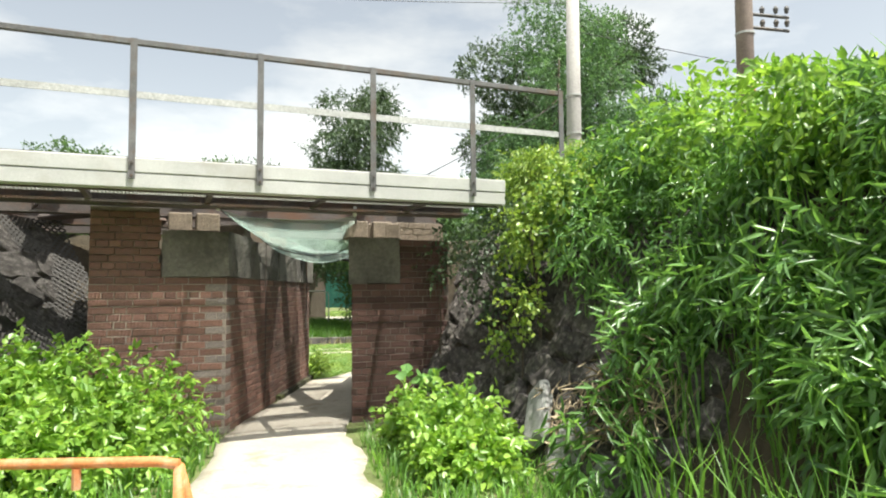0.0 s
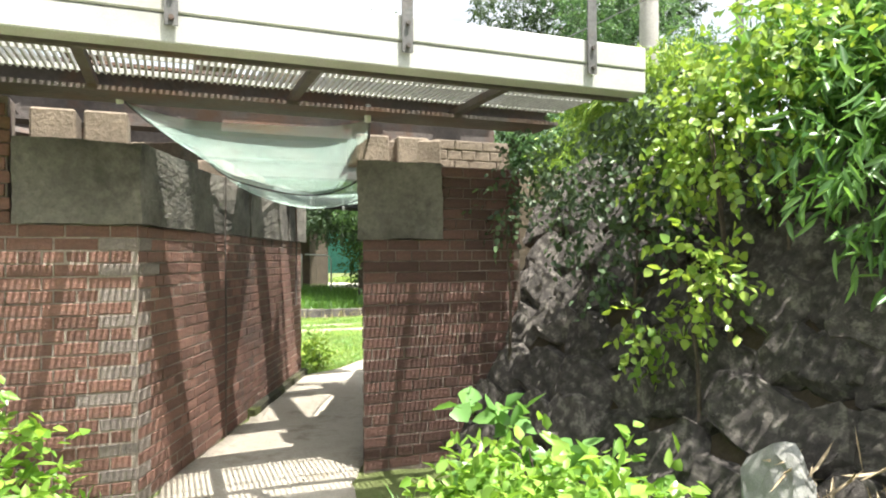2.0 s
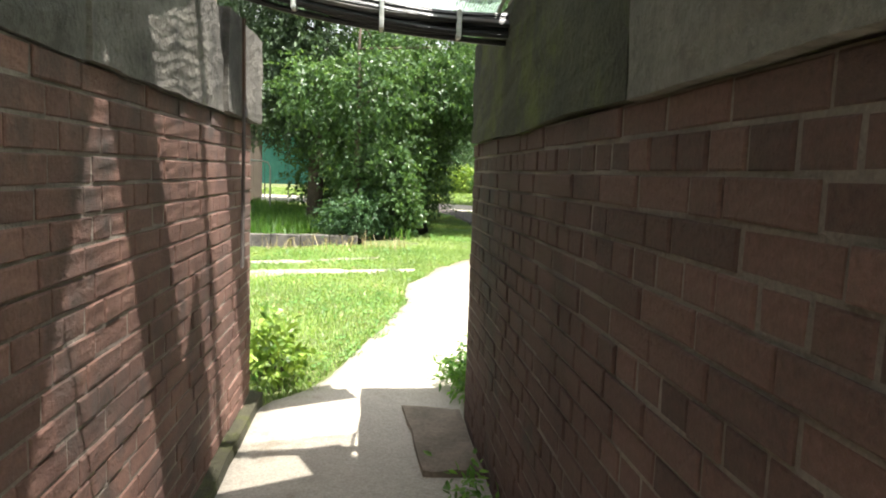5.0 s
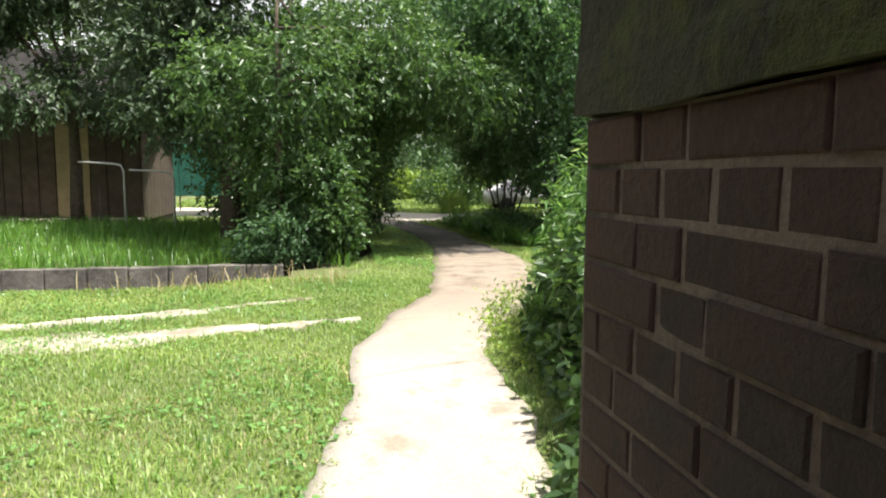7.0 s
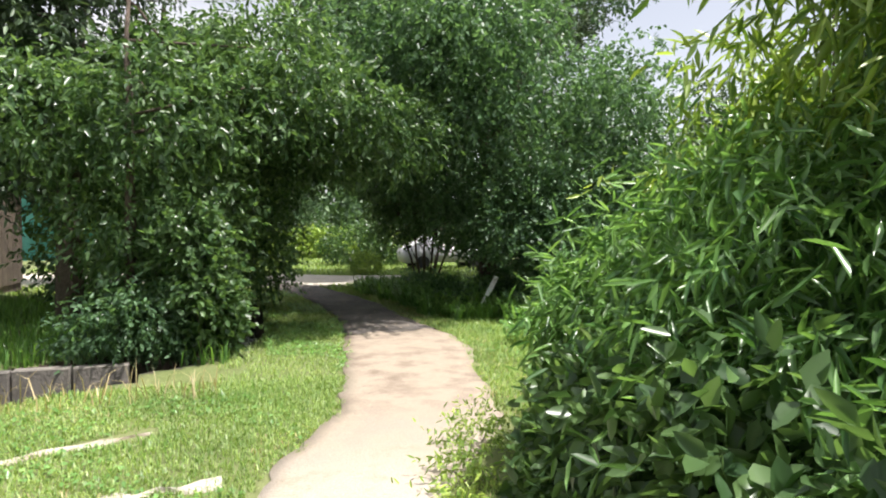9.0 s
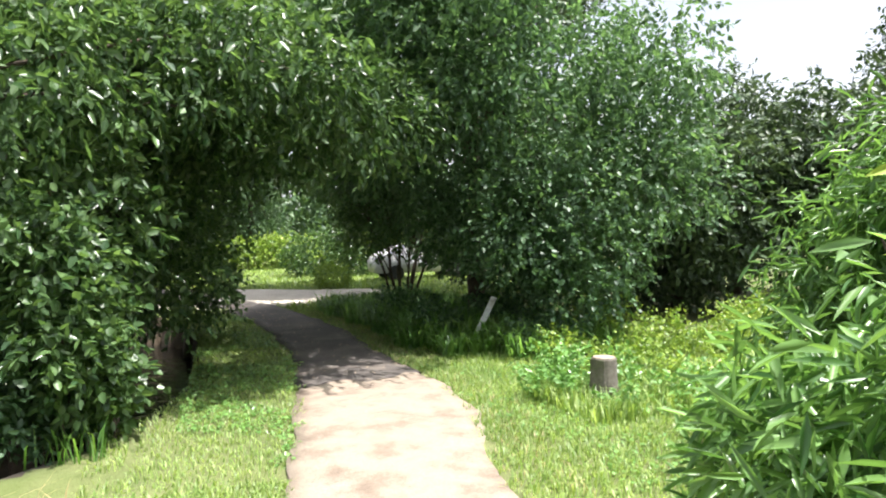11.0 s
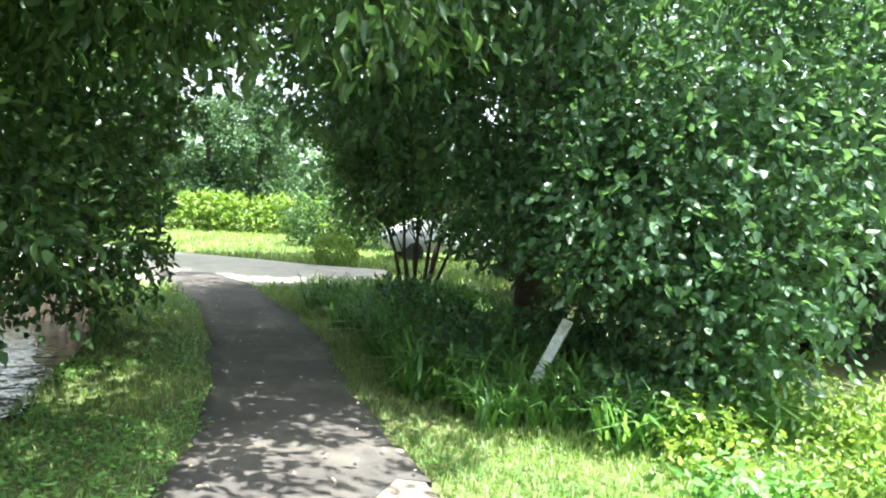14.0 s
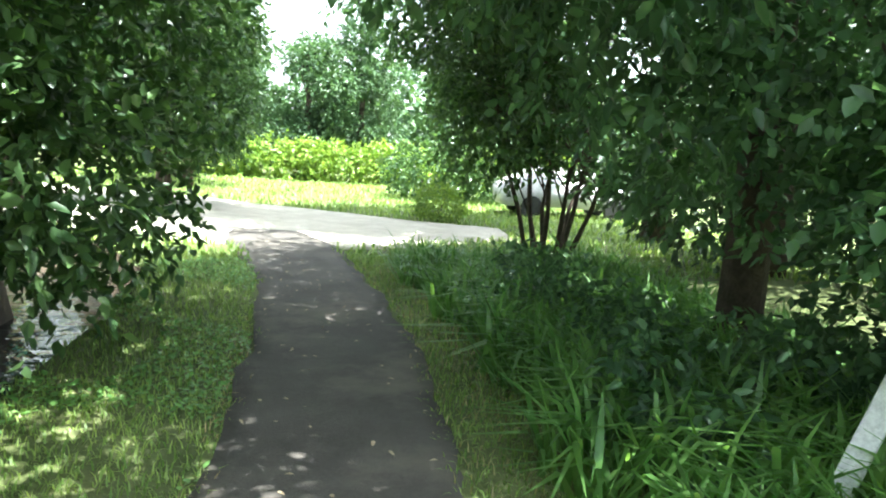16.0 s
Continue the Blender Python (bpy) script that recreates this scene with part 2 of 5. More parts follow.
def net_mat():
    m, nt, b = mat_base("green_net")
    n1 = noise_node(nt, 3.0, 4, 0.6)
    c = ramp(nt, n1.outputs[0], [(0.3, (0.42, 0.6, 0.52)), (0.7, (0.62, 0.78, 0.7))])
    nt.links.new(c.outputs[0], b.inputs["Base Color"])
    b.inputs["Roughness"].default_value = 0.6
    tr = nt.nodes.new("ShaderNodeBsdfTranslucent")
    nt.links.new(c.outputs[0], tr.inputs["Color"])
    tp = nt.nodes.new("ShaderNodeBsdfTransparent")
    mx = nt.nodes.new("ShaderNodeMixShader")
    mx.inputs[0].default_value = 0.55
    nt.links.new(b.outputs[0], mx.inputs[1])
    nt.links.new(tr.outputs[0], mx.inputs[2])
    # fine open weave
    wv = []
    tc = nt.nodes.new("ShaderNodeTexCoord")
    for ax in ("X", "Y"):
        w = nt.nodes.new("ShaderNodeTexWave")
        w.bands_direction = ax
        w.inputs["Scale"].default_value = 26.0
        nt.links.new(tc.outputs["Object"], w.inputs["Vector"])
        wv.append(w)
    mm = nt.nodes.new("ShaderNodeMath")
    mm.operation = "MULTIPLY"
    nt.links.new(wv[0].outputs["Fac"], mm.inputs[0])
    nt.links.new(wv[1].outputs["Fac"], mm.inputs[1])
    hole = ramp(nt, mm.outputs[0], [(0.05, (0, 0, 0)), (0.11, (1, 1, 1))])
    m2 = nt.nodes.new("ShaderNodeMixShader")
    nt.links.new(hole.outputs[0], m2.inputs[0])
    nt.links.new(mx.outputs[0], m2.inputs[1])
    nt.links.new(tp.outputs[0], m2.inputs[2])
    nt.links.new(m2.outputs[0], nt.nodes["Material Output"].inputs["Surface"])
    return m


M_NET = net_mat()


def water_mat():
    m, nt, b = mat_base("stream_water")
    b.inputs["Base Color"].default_value = (0.01, 0.012, 0.01, 1)
    b.inputs["Roughness"].default_value = 0.06
    b.inputs["Specular IOR Level"].default_value = 0.8
    n = noise_node(nt, 4.5, 3, 0.5)
    bump(nt, b, n.outputs[0], 0.5, 0.06)
    return m


M_WATER = water_mat()


# ---- mesh tools ----
def bm_box(bm, c, size, rot=None, bevel=0.0):
    r = bmesh.ops.create_cube(bm, size=1.0)
    vs = r["verts"]
    bmesh.ops.scale(bm, vec=size, verts=vs)
    if bevel:
        es = list({e for v in vs for e in v.link_edges})
        g = bmesh.ops.bevel(bm, geom=es, offset=bevel, segments=1, affect="EDGES")
        vs = list({v for f in g["faces"] for v in f.verts} | {v for v in vs if v.is_valid})
    mtx = Matrix.Translation(c) @ (rot.to_4x4() if rot else Matrix.Identity(4))
    bmesh.ops.transform(bm, matrix=mtx, verts=vs)
    return vs


def tube(bm, pts, radii, sides=8):
    """A tapered tube along points, with closed ends."""
    rings = []
    pts = [Vector(p) for p in pts]
    for i, p in enumerate(pts):
        d = (pts[min(i + 1, len(pts) - 1)] - pts[max(i - 1, 0)]).normalized()
        a = d.orthogonal().normalized() if abs(d.z) > 0.9 else d.cross(Vector((0, 0, 1))).normalized()
        b = d.cross(a)
        rings.append([bm.verts.new(p + radii[i] * (math.cos(k * math.tau / sides) * a + math.sin(k * math.tau / sides) * b)) for k in range(sides)])
    for r0, r1 in zip(rings, rings[1:]):
        for k in range(sides):
            bm.faces.new((r0[k], r0[(k + 1) % sides], r1[(k + 1) % sides], r1[k]))
    bm.faces.new(rings[0][::-1])
    bm.faces.new(rings[-1])
    return bm


def mesh_of(name, bm, material, smooth=False):
    me = bpy.data.meshes.new(name)
    bmesh.ops.recalc_face_normals(bm, faces=bm.faces)
    bm.to_mesh(me)
    bm.free()
    me.materials.append(material)
    if smooth:
        me.shade_smooth()
    return me


def part(name, bm, material, parent, label="", smooth=False):
    ob = new(name, mesh_of(name, bm, material, smooth))
    ob.parent = parent
    if label:
        ob["label"] = label
    return ob


def thing(name, loc, label, category, group="", kind=""):
    ob = new(name)
    ob.location = loc
    ob.empty_display_size = 0.1
    return tagged(ob, label, category, group, kind)


def raw_mesh(name, verts, faces_flat, per_face, material, smooth=False):
    me = bpy.data.meshes.new(name)
    n = len(verts)
    nf = len(faces_flat) // per_face
    me.vertices.add(n)
    me.vertices.foreach_set("co", np.asarray(verts, dtype=np.float32).ravel())
    me.loops.add(nf * per_face)
    me.loops.foreach_set("vertex_index", np.asarray(faces_flat, dtype=np.int32).ravel())
    me.polygons.add(nf)
    me.polygons.foreach_set("loop_start", np.arange(0, nf * per_face, per_face, dtype=np.int32))
    me.update(calc_edges=True)
    me.validate()
    me.materials.append(material)
    if smooth:
        me.shade_smooth()
    return me


def unit(v):
    return v / np.maximum(np.linalg.norm(v, axis=1, keepdims=True), 1e-9)


def leaf_mesh(name, base, way, length, width, material, rng, flat=0.7, bend=0.15):
    """One folded, pointed leaf for each base point; way is where its tip points."""
    n = len(base)
    way = unit(way)
    up = rng.normal(size=(n, 3)) * (1 - flat)
    up[:, 2] += flat
    side = unit(np.cross(way, up))
    nor = np.cross(side, way)
    L = (length * rng.uniform(0.65, 1.25, n))[:, None]
    W = (width * rng.uniform(0.7, 1.25, n))[:, None]
    v = np.empty((n, 6, 3))
    v[:, 0] = base
    v[:, 1] = base + way * L * 0.33 + side * W * 0.5 + nor * W * 0.12
    v[:, 2] = base + way * L * 0.7 + side * W * 0.36 - nor * L * bend * 0.25
    v[:, 3] = base + way * L - nor * L * bend
    v[:, 4] = base + way * L * 0.7 - side * W * 0.36 - nor * L * bend * 0.25
    v[:, 5] = base + way * L * 0.33 - side * W * 0.5 + nor * W * 0.12
    i = np.arange(n)[:, None] * 6
    f = np.concatenate([i + np.array([[0, 1, 2, 3]]), i + np.array([[0, 3, 4, 5]])], axis=1)
    return raw_mesh(name, v.reshape(-1, 3), f.ravel(), 4, material)


def blade_mesh(name, base, height, width, lean, material, rng):
    """Grass: two-segment bent blades."""
    n = len(base)
    a = rng.uniform(0, math.tau, n)
    d = np.stack([np.cos(a), np.sin(a), np.zeros(n)], 1)
    s = np.stack([-np.sin(a), np.cos(a), np.zeros(n)], 1)
    h = (height * rng.uniform(0.5, 1.3, n))[:, None]
    w = width * rng.uniform(0.7, 1.3, n)[:, None]
    le = lean * rng.uniform(0.2, 1.3, n)[:, None]
    z = np.array([[0, 0, 1.0]])
    v = np.empty((n, 5, 3))
    v[:, 0] = base - s * w * 0.5
    v[:, 1] = base + s * w * 0.5
    mid = base + z * h * 0.6 + d * h * le * 0.35
    v[:, 2] = mid + s * w * 0.4
    v[:, 3] = base + z * h * (1 - 0.3 * le) + d * h * le
    v[:, 4] = mid - s * w * 0.4
    i = np.arange(n)[:, None] * 5
    f = np.concatenate([i + np.array([[0, 1, 2]]), i + np.array([[0, 2, 4]]), i + np.array([[4, 2, 3]])], axis=1)
    return raw_mesh(name, v.reshape(-1, 3), f.ravel(), 3, material)


def lobe_points(lobes, n, rng, shell=0.55):
    lobes = np.asarray(lobes, dtype=float)
    wgt = (lobes[:, 3] * lobes[:, 4] * lobes[:, 5]) ** 0.66
    k = rng.choice(len(lobes), n, p=wgt / wgt.sum())
    d = unit(rng.normal(size=(n, 3)))
    r = rng.uniform(shell, 1.06, n)[:, None]
    return lobes[k, :3] + d * r * lobes[k, 3:], d


def crown_mesh(name, lobes, twigs, per, length, width, material, seed, droop=0.25, shell=0.55, twig=0.35, zmin=0.12, flat=0.6, keep=None):
    """Leaves in sprays on twigs, spread over the lobes of a crown."""
    rng = np.random.default_rng(seed)
    c, d = lobe_points(lobes, twigs, rng, shell)
    t = unit(d + rng.normal(size=d.shape) * 0.55 + np.array([[0, 0, -droop]]))
    along = np.tile(np.linspace(0.0, 1.0, per), (twigs, 1)) + rng.uniform(-0.06, 0.06, (twigs, per))
    base = c[:, None] + t[:, None] * along[..., None] * twig * rng.uniform(0.6, 1.3, (twigs, 1, 1))
    base[..., 2] -= droop * 0.25 * twig * along ** 2
    w = t[:, None] * 0.6 + rng.normal(size=(twigs, per, 3)) * 0.6 + np.array([0, 0, -droop * 0.8])
    base, w = base.reshape(-1, 3), w.reshape(-1, 3)
    ok = base[:, 2] > zmin
    if keep is not None:
        ok &= keep(base)
    return leaf_mesh(name, base[ok], w[ok], length, width, material, rng, flat)


def sub_lobes(center, radii, count, size, seed, low=-1.0):
    """Smaller lobes over an ellipsoid, for an uneven outline."""
    rng = np.random.default_rng(seed)
    out = []
    while len(out) < count:
        d = rng.normal(size=3)
        d /= np.linalg.norm(d)
        if d[2] < low:
            continue
        r = rng.uniform(0.5, 0.95)
        s = size * rng.uniform(0.65, 1.3)
        out.append((center[0] + d[0] * radii[0] * r, center[1] + d[1] * radii[1] * r, center[2] + d[2] * radii[2] * r, s, s, s * rng.uniform(0.6, 0.9)))
    return out


# ---- the lie of the land ----
U = Vector((0.924, 0.3827, 0.0))      # along the bridge
V = Vector((-0.3827, 0.924, 0.0))     # across it
XL, XR = -2.3, -1.05                 # faces of the passage
FOOT_RIGHT = np.array([(-0.42, 7.95), (0.25, 6.95), (0.95, 5.3), (1.75, 3.0), (2.5, 0.0), (3.2, -6.0)])
FOOT_LEFT = np.array([(-3.3, 6.75), (-4.0, 5.2), (-4.9, 3.0), (-6.2, 0.0), (-8.0, -6.0)])
BACK_RIGHT = np.array([(-0.75, 11.3), (0.0, 11.9), (0.55, 13.4), (0.75, 15.3), (1.5, 17.6), (4.2, 18.6), (12.0, 20.5), (40.0, 29.0)])
BACK_LEFT = np.array([(-2.6, 11.5), (-6.0, 10.0), (-14.0, 6.6), (-40.0, -3.0)])
BANK_RIGHT = np.array([(-0.42, 7.95), (-0.62, 8.1), (-0.75, 11.3), *BACK_RIGHT[1:], (40.0, -6.0), *FOOT_RIGHT[::-1][:-1]])
BANK_LEFT = np.array([(-3.3, 6.75), (-2.6, 7.2), (-2.6, 11.5), *BACK_LEFT[1:], (-40.0, -6.0), *FOOT_LEFT[::-1][:-1]])
# the stream: down the side of the path, then away
STREAM = np.array([(-40.0, 33.5), (-6.0, 32.6), (-2.2, 31.8), (-0.95, 30.0), (-0.75, 27.0), (-0.95, 23.5), (-1.6, 21.6), (-3.2, 20.5), (-6.0, 20.2), (-40.0, 20.0)])
STREAM_HALF = 0.62


def inside(px, py, poly):
    r = np.zeros(px.shape, bool)
    for (x0, y0), (x1, y1) in zip(poly, np.roll(poly, -1, axis=0)):
        c = (y0 > py) != (y1 > py)
        r ^= c & (px < (x1 - x0) * (py - y0) / ((y1 - y0) if y1 != y0 else 1e-9) + x0)
    return r


def to_line(px, py, line):
    best = np.full(px.shape, 1e9)
    for (x0, y0), (x1, y1) in zip(line[:-1], line[1:]):
        dx, dy = x1 - x0, y1 - y0
        t = np.clip(((px - x0) * dx + (py - y0) * dy) / (dx * dx + dy * dy), 0, 1)
        best = np.minimum(best, np.hypot(px - x0 - t * dx, py - y0 - t * dy))
    return best


def smooth01(v):
    v = np.clip(v, 0, 1)
    return v * v * (3 - 2 * v)


def height(px, py):
    px, py = np.asarray(px, float), np.asarray(py, float)
    h = 0.02 * np.sin(px * 1.3 + 0.4) * np.sin(py * 0.9)
    flat = (px > XL - 0.3) & (px < XR + 0.3) & (py > 3) & (py < 13)
    h = np.where(flat, -0.012, h - 0.02)
    for poly, foot, back in ((BANK_RIGHT, FOOT_RIGHT, BACK_RIGHT), (BANK_LEFT, FOOT_LEFT, BACK_LEFT)):
        ins = inside(px, py, poly)
        up = np.minimum(to_line(px, py, foot) * 1.75, to_line(px, py, back) * 1.3)
        h = np.where(ins, np.minimum(up, 2.15), h)
    d = to_line(px, py, STREAM)
    far_side = (px < -0.75) & (py > 20.6) & (py < 32.4)
    h = np.where(far_side & (d > STREAM_HALF), 0.05 + 0.25 * smooth01((d - 1) / 3), h)
    h = np.where(d < STREAM_HALF + 0.16, np.where(d < STREAM_HALF, -0.85, h), h)
    rise = smooth01((py - 37) / 14) * 0.15
    return h + np.where(py > 36, rise, 0)


def ground():
    xs = np.concatenate([np.array([-900, -300, -100, -50, -30, -20]), np.arange(-14, -6, 0.5), np.arange(-6, 7, 0.14), np.arange(7, 16, 0.5), np.array([18, 24, 35, 60, 120, 300, 900])])
    ys = np.concatenate([np.array([-600, -150, -50, -20, -10]), np.arange(-6, 3, 0.4), np.arange(3, 32, 0.14), np.arange(32, 60, 1.0), np.array([70, 90, 130, 250, 900])])
    gx, gy = np.meshgrid(xs, ys)
    gz = height(gx, gy)
    v = np.stack([gx, gy, gz], -1).reshape(-1, 3)
    nx, ny = len(xs), len(ys)
    i = (np.arange(ny - 1)[:, None] * nx + np.arange(nx - 1)[None]).ravel()
    f = np.stack([i, i + 1, i + 1 + nx, i + nx], 1)
    me = raw_mesh("ground", v, f.ravel(), 4, M_SOIL, True)
    me.materials.append(M_BANK)
    mid = v[f].mean(axis=1)
    bank = inside(mid[:, 0], mid[:, 1], BANK_RIGHT) | inside(mid[:, 0], mid[:, 1], BANK_LEFT) | (mid[:, 2] < -0.1)
    me.polygons.foreach_set("material_index", bank.astype(np.int32))
    ob = new("ground", me)
    tagged(ob, "grassy earth with steep banks and a stream bed", "ground", kind="structure")


def ribbon(name, left, right, material, label, z=0.012, seed=1, rag=0.06, step=0.12, category="path"):
    """A path between two edge lines, with ragged edges and a little thickness."""
    rng = np.random.default_rng(seed)
    left, right = np.asarray(left, float), np.asarray(right, float)
    cl = np.concatenate([[0], np.cumsum(np.hypot(*np.diff((left + right) / 2, axis=0).T))])
    n = max(3, int(cl[-1] / step))
    s = np.linspace(0, cl[-1], n)
    L = np.stack([np.interp(s, cl, left[:, k]) for k in (0, 1)], 1)
    R = np.stack([np.interp(s, cl, right[:, k]) for k in (0, 1)], 1)
    for _ in range(6):
        for E_ in (L, R):
            E_[1:-1] = 0.5 * E_[1:-1] + 0.25 * (E_[:-2] + E_[2:])
    def wob():
        a = rng.normal(size=n)
        a = np.convolve(a, np.ones(5) / 5, "same")
        b = np.convolve(rng.normal(size=n), np.ones(17) / 17, "same") * 2
        return (a + b) * rag
    W = unit(R - L)
    L = L + W * wob()[:, None]
    R = R + W * wob()[:, None]
    cols = 9
    t = np.linspace(0, 1, cols)[None, :, None]
    P = L[:, None] * (1 - t) + R[:, None] * t
    if seed == 2:
        P[0, :, 1] -= rng.uniform(0.0, 0.4, cols)
    gz = np.maximum(height(P[..., 0], P[..., 1]), -0.03) * 0.35 + z + 0.012 * np.sin(np.linspace(0, math.pi, cols))[None]
    top = np.concatenate([P, gz[..., None]], -1)
    edge_l, edge_r = top[:, :1].copy(), top[:, -1:].copy()
    edge_l[..., 2] = edge_r[..., 2] = -0.08
    G = np.concatenate([edge_l, top, edge_r], 1)
    m = G.shape[1]
    i = (np.arange(n - 1)[:, None] * m + np.arange(m - 1)[None]).ravel()
    f = np.stack([i, i + 1, i + 1 + m, i + m], 1)
    return tagged(new(name, raw_mesh(name, G.reshape(-1, 3), f.ravel(), 4, material, False)), label, category, kind="structure")


PATH_L = [(-1.9, -5), (-1.6, 0), (-1.75, 3.5), (-1.92, 5.2), (-2.2, 6.8), (-2.29, 7.4), (-2.29, 11.4), (-1.95, 11.9), (-1.55, 13.2), (-1.32, 14.2), (-1.12, 16.2), (-0.72, 17.3), (-0.1, 18.5), (0.55, 21.5), (0.75, 22.6), (0.95, 23.7)]
PATH_R = [(1.6, -5), (0.6, 0), (-0.3, 3.5), (-0.5, 5.1), (-0.8, 6.5), (-1.06, 7.6), (-1.06, 11.2), (-0.85, 11.9), (-0.45, 13.2), (-0.15, 14.0), (0.05, 16.1), (0.45, 16.9), (1.25, 18.0), (2.2, 21.3), (2.36, 22.6), (2.28, 23.7)]
SHADED_L = [(0.84, 23.2), (0.95, 23.7), (1.08, 25.1), (1.12, 27.2), (0.95, 29.6), (0.5, 31.8), (-0.3, 34.2)]
SHADED_R = [(2.3, 23.2), (2.28, 23.7), (2.25, 25.1), (2.32, 27.3), (2.2, 29.5), (1.95, 31.5), (1.7, 34.2)]


TRACK_FAR = [(-14, 45.0), (-3, 41.5), (1.5, 38.8), (3.4, 37.4), (5.4, 36.4)]
TRACK_NEAR = [(-14, 38.5), (-3, 33.9), (-0.2, 32.7), (2.2, 32.5), (5.2, 34.6)]


# ---- brickwork ----
COURSE, BRICK_L = 0.0745, 0.231


def brick_box(l, h, d, seed):
    """A brick with worn corners; its face looks along -y."""
    rng = random.Random(seed)
    bm = bmesh.new()
    c = 0.004
    front = [(-l / 2 + c, -h / 2 + c), (l / 2 - c, -h / 2 + c), (l / 2 - c, h / 2 - c), (-l / 2 + c, h / 2 - c)]
    back = [(-l / 2, -h / 2), (l / 2, -h / 2), (l / 2, h / 2), (-l / 2, h / 2)]
    fv = [bm.verts.new((x + rng.uniform(-.0015, .0015), -d + rng.uniform(-.002, .002), z + rng.uniform(-.0015, .0015))) for x, z in front]
    mv = [bm.verts.new((x, -d + c, z)) for x, z in back]
    bv = [bm.verts.new((x, 0.015, z)) for x, z in back]
    bm.faces.new(fv)
    for a, b in ((fv, mv), (mv, bv)):
        for k in range(4):
            bm.faces.new((a[k], b[k], b[(k + 1) % 4], a[(k + 1) % 4]))
    return bm


BRICKS = {}


def brick_mesh(kind, material):
    key = (kind, material.name)
    if key not in BRICKS:
        l = {"s": BRICK_L, "h": BRICK_L / 2, "q": BRICK_L * 0.75}[kind[0]]
        BRICKS[key] = mesh_of("brick", brick_box(l - 0.009, COURSE - 0.009, 0.0055, int(kind[1:])), material)
    return BRICKS[key]


def brick_face(parent, p0, way, normal, length, z0, z1, single, quoin="", seed=0, material=M_BRICK):
    """Courses of stretchers and headers on a face. single(s): whether bricks at s along it are objects of their own."""
    rng = random.Random(seed)
    way, normal = Vector(way), Vector(normal)
    rot = Matrix((way, -normal, Vector((0, 0, 1)))).transposed().to_4x4()
    joined_v, joined_f = [], []
    for row in range(int((z1 - z0) / COURSE + 0.2)):
        z = z0 + (row + 0.5) * COURSE
        s = 0.0 if row % 2 else -BRICK_L / 4
        header_row = (row % 3 == 1)
        while s < length - 0.02:
            kind = "h" if (header_row or rng.random() < 0.12) else "s"
            l = BRICK_L / 2 if kind == "h" else BRICK_L
            a, b = max(s, 0.0), min(s + l, length)
            mid = (a + b) / 2
            w = b - a
            s += l
            if w < 0.04:
                continue
            grey = bool(quoin) and ((quoin == "end" and b > length - 0.12) or (quoin == "start" and a < 0.12)) and row % 2 == 0
            me = brick_mesh(kind + str(rng.randrange(3)), M_BRICK_GREY if grey else material)
            out = rng.uniform(-0.004, 0.004)
            m = Matrix.Translation(Vector(p0) + way * mid + Vector((0, 0, z)) + normal * out) @ rot @ pose(0, 0, 0, 0, rng.uniform(-0.6, 0.6), 0) @ Matrix.Diagonal((w / l, 1, 1, 1))
            if single(mid):
                ob = new("brick", me)
                ob.parent = parent
                ob.matrix_basis = parent.matrix_basis.inverted() @ m
            else:
                k = len(joined_v)
                joined_v += [m @ v.co for v in me.vertices]
                joined_f += [[k + i for i in p.vertices] for p in me.polygons]
    if joined_v:
        me = bpy.data.meshes.new("brickwork")
        me.from_pydata([parent.matrix_basis.inverted() @ v for v in joined_v], [], joined_f)
        me.materials.append(material)
        ob = new("brickwork", me)
        ob.parent = parent
        ob["kind"] = "stuff"


def prism(bm, poly, z0, z1):
    lo = [bm.verts.new((x, y, z0)) for x, y in poly]
    hi = [bm.verts.new((x, y, z1)) for x, y in poly]
    n = len(poly)
    for k in range(n):
        bm.faces.new((lo[k], lo[(k + 1) % n], hi[(k + 1) % n], hi[k]))
    bm.faces.new(hi)
    bm.faces.new(lo[::-1])


def rough_block(poly, z0, z1, cuts, amount, seed):
    """A block of old concrete with an uneven face."""
    bm = bmesh.new()
    prism(bm, poly, z0, z1)
    bmesh.ops.recalc_face_normals(bm, faces=bm.faces)
    bmesh.ops.subdivide_edges(bm, edges=bm.edges[:], cuts=cuts, use_grid_fill=True)
    off = Vector((seed * 3.1, seed * 1.7, 0))
    for v in bm.verts:
        n = noise.noise_vector(v.co * 5 + off) * amount + noise.noise_vector(v.co * 19 + off) * amount * 0.6
        v.co += n
    return bm


RIGHT_FACE = Vector((XR, 7.74, 0))
LEFT_FACE = Vector((XL, 7.14, 0))
CAP_Z = 21 * COURSE
CAP_ZL = 22 * COURSE
ABUT_R = [(XR, 7.74), (XR + 1.2 * U.x, 7.74 + 1.2 * U.y), (0.1, 11.335), (XR, 11.335)]
ABUT_L = [(XL, 7.14), (XL, 11.55), (-3.55, 11.1), (XL - 1.3 * U.x, 7.14 - 1.3 * U.y)]


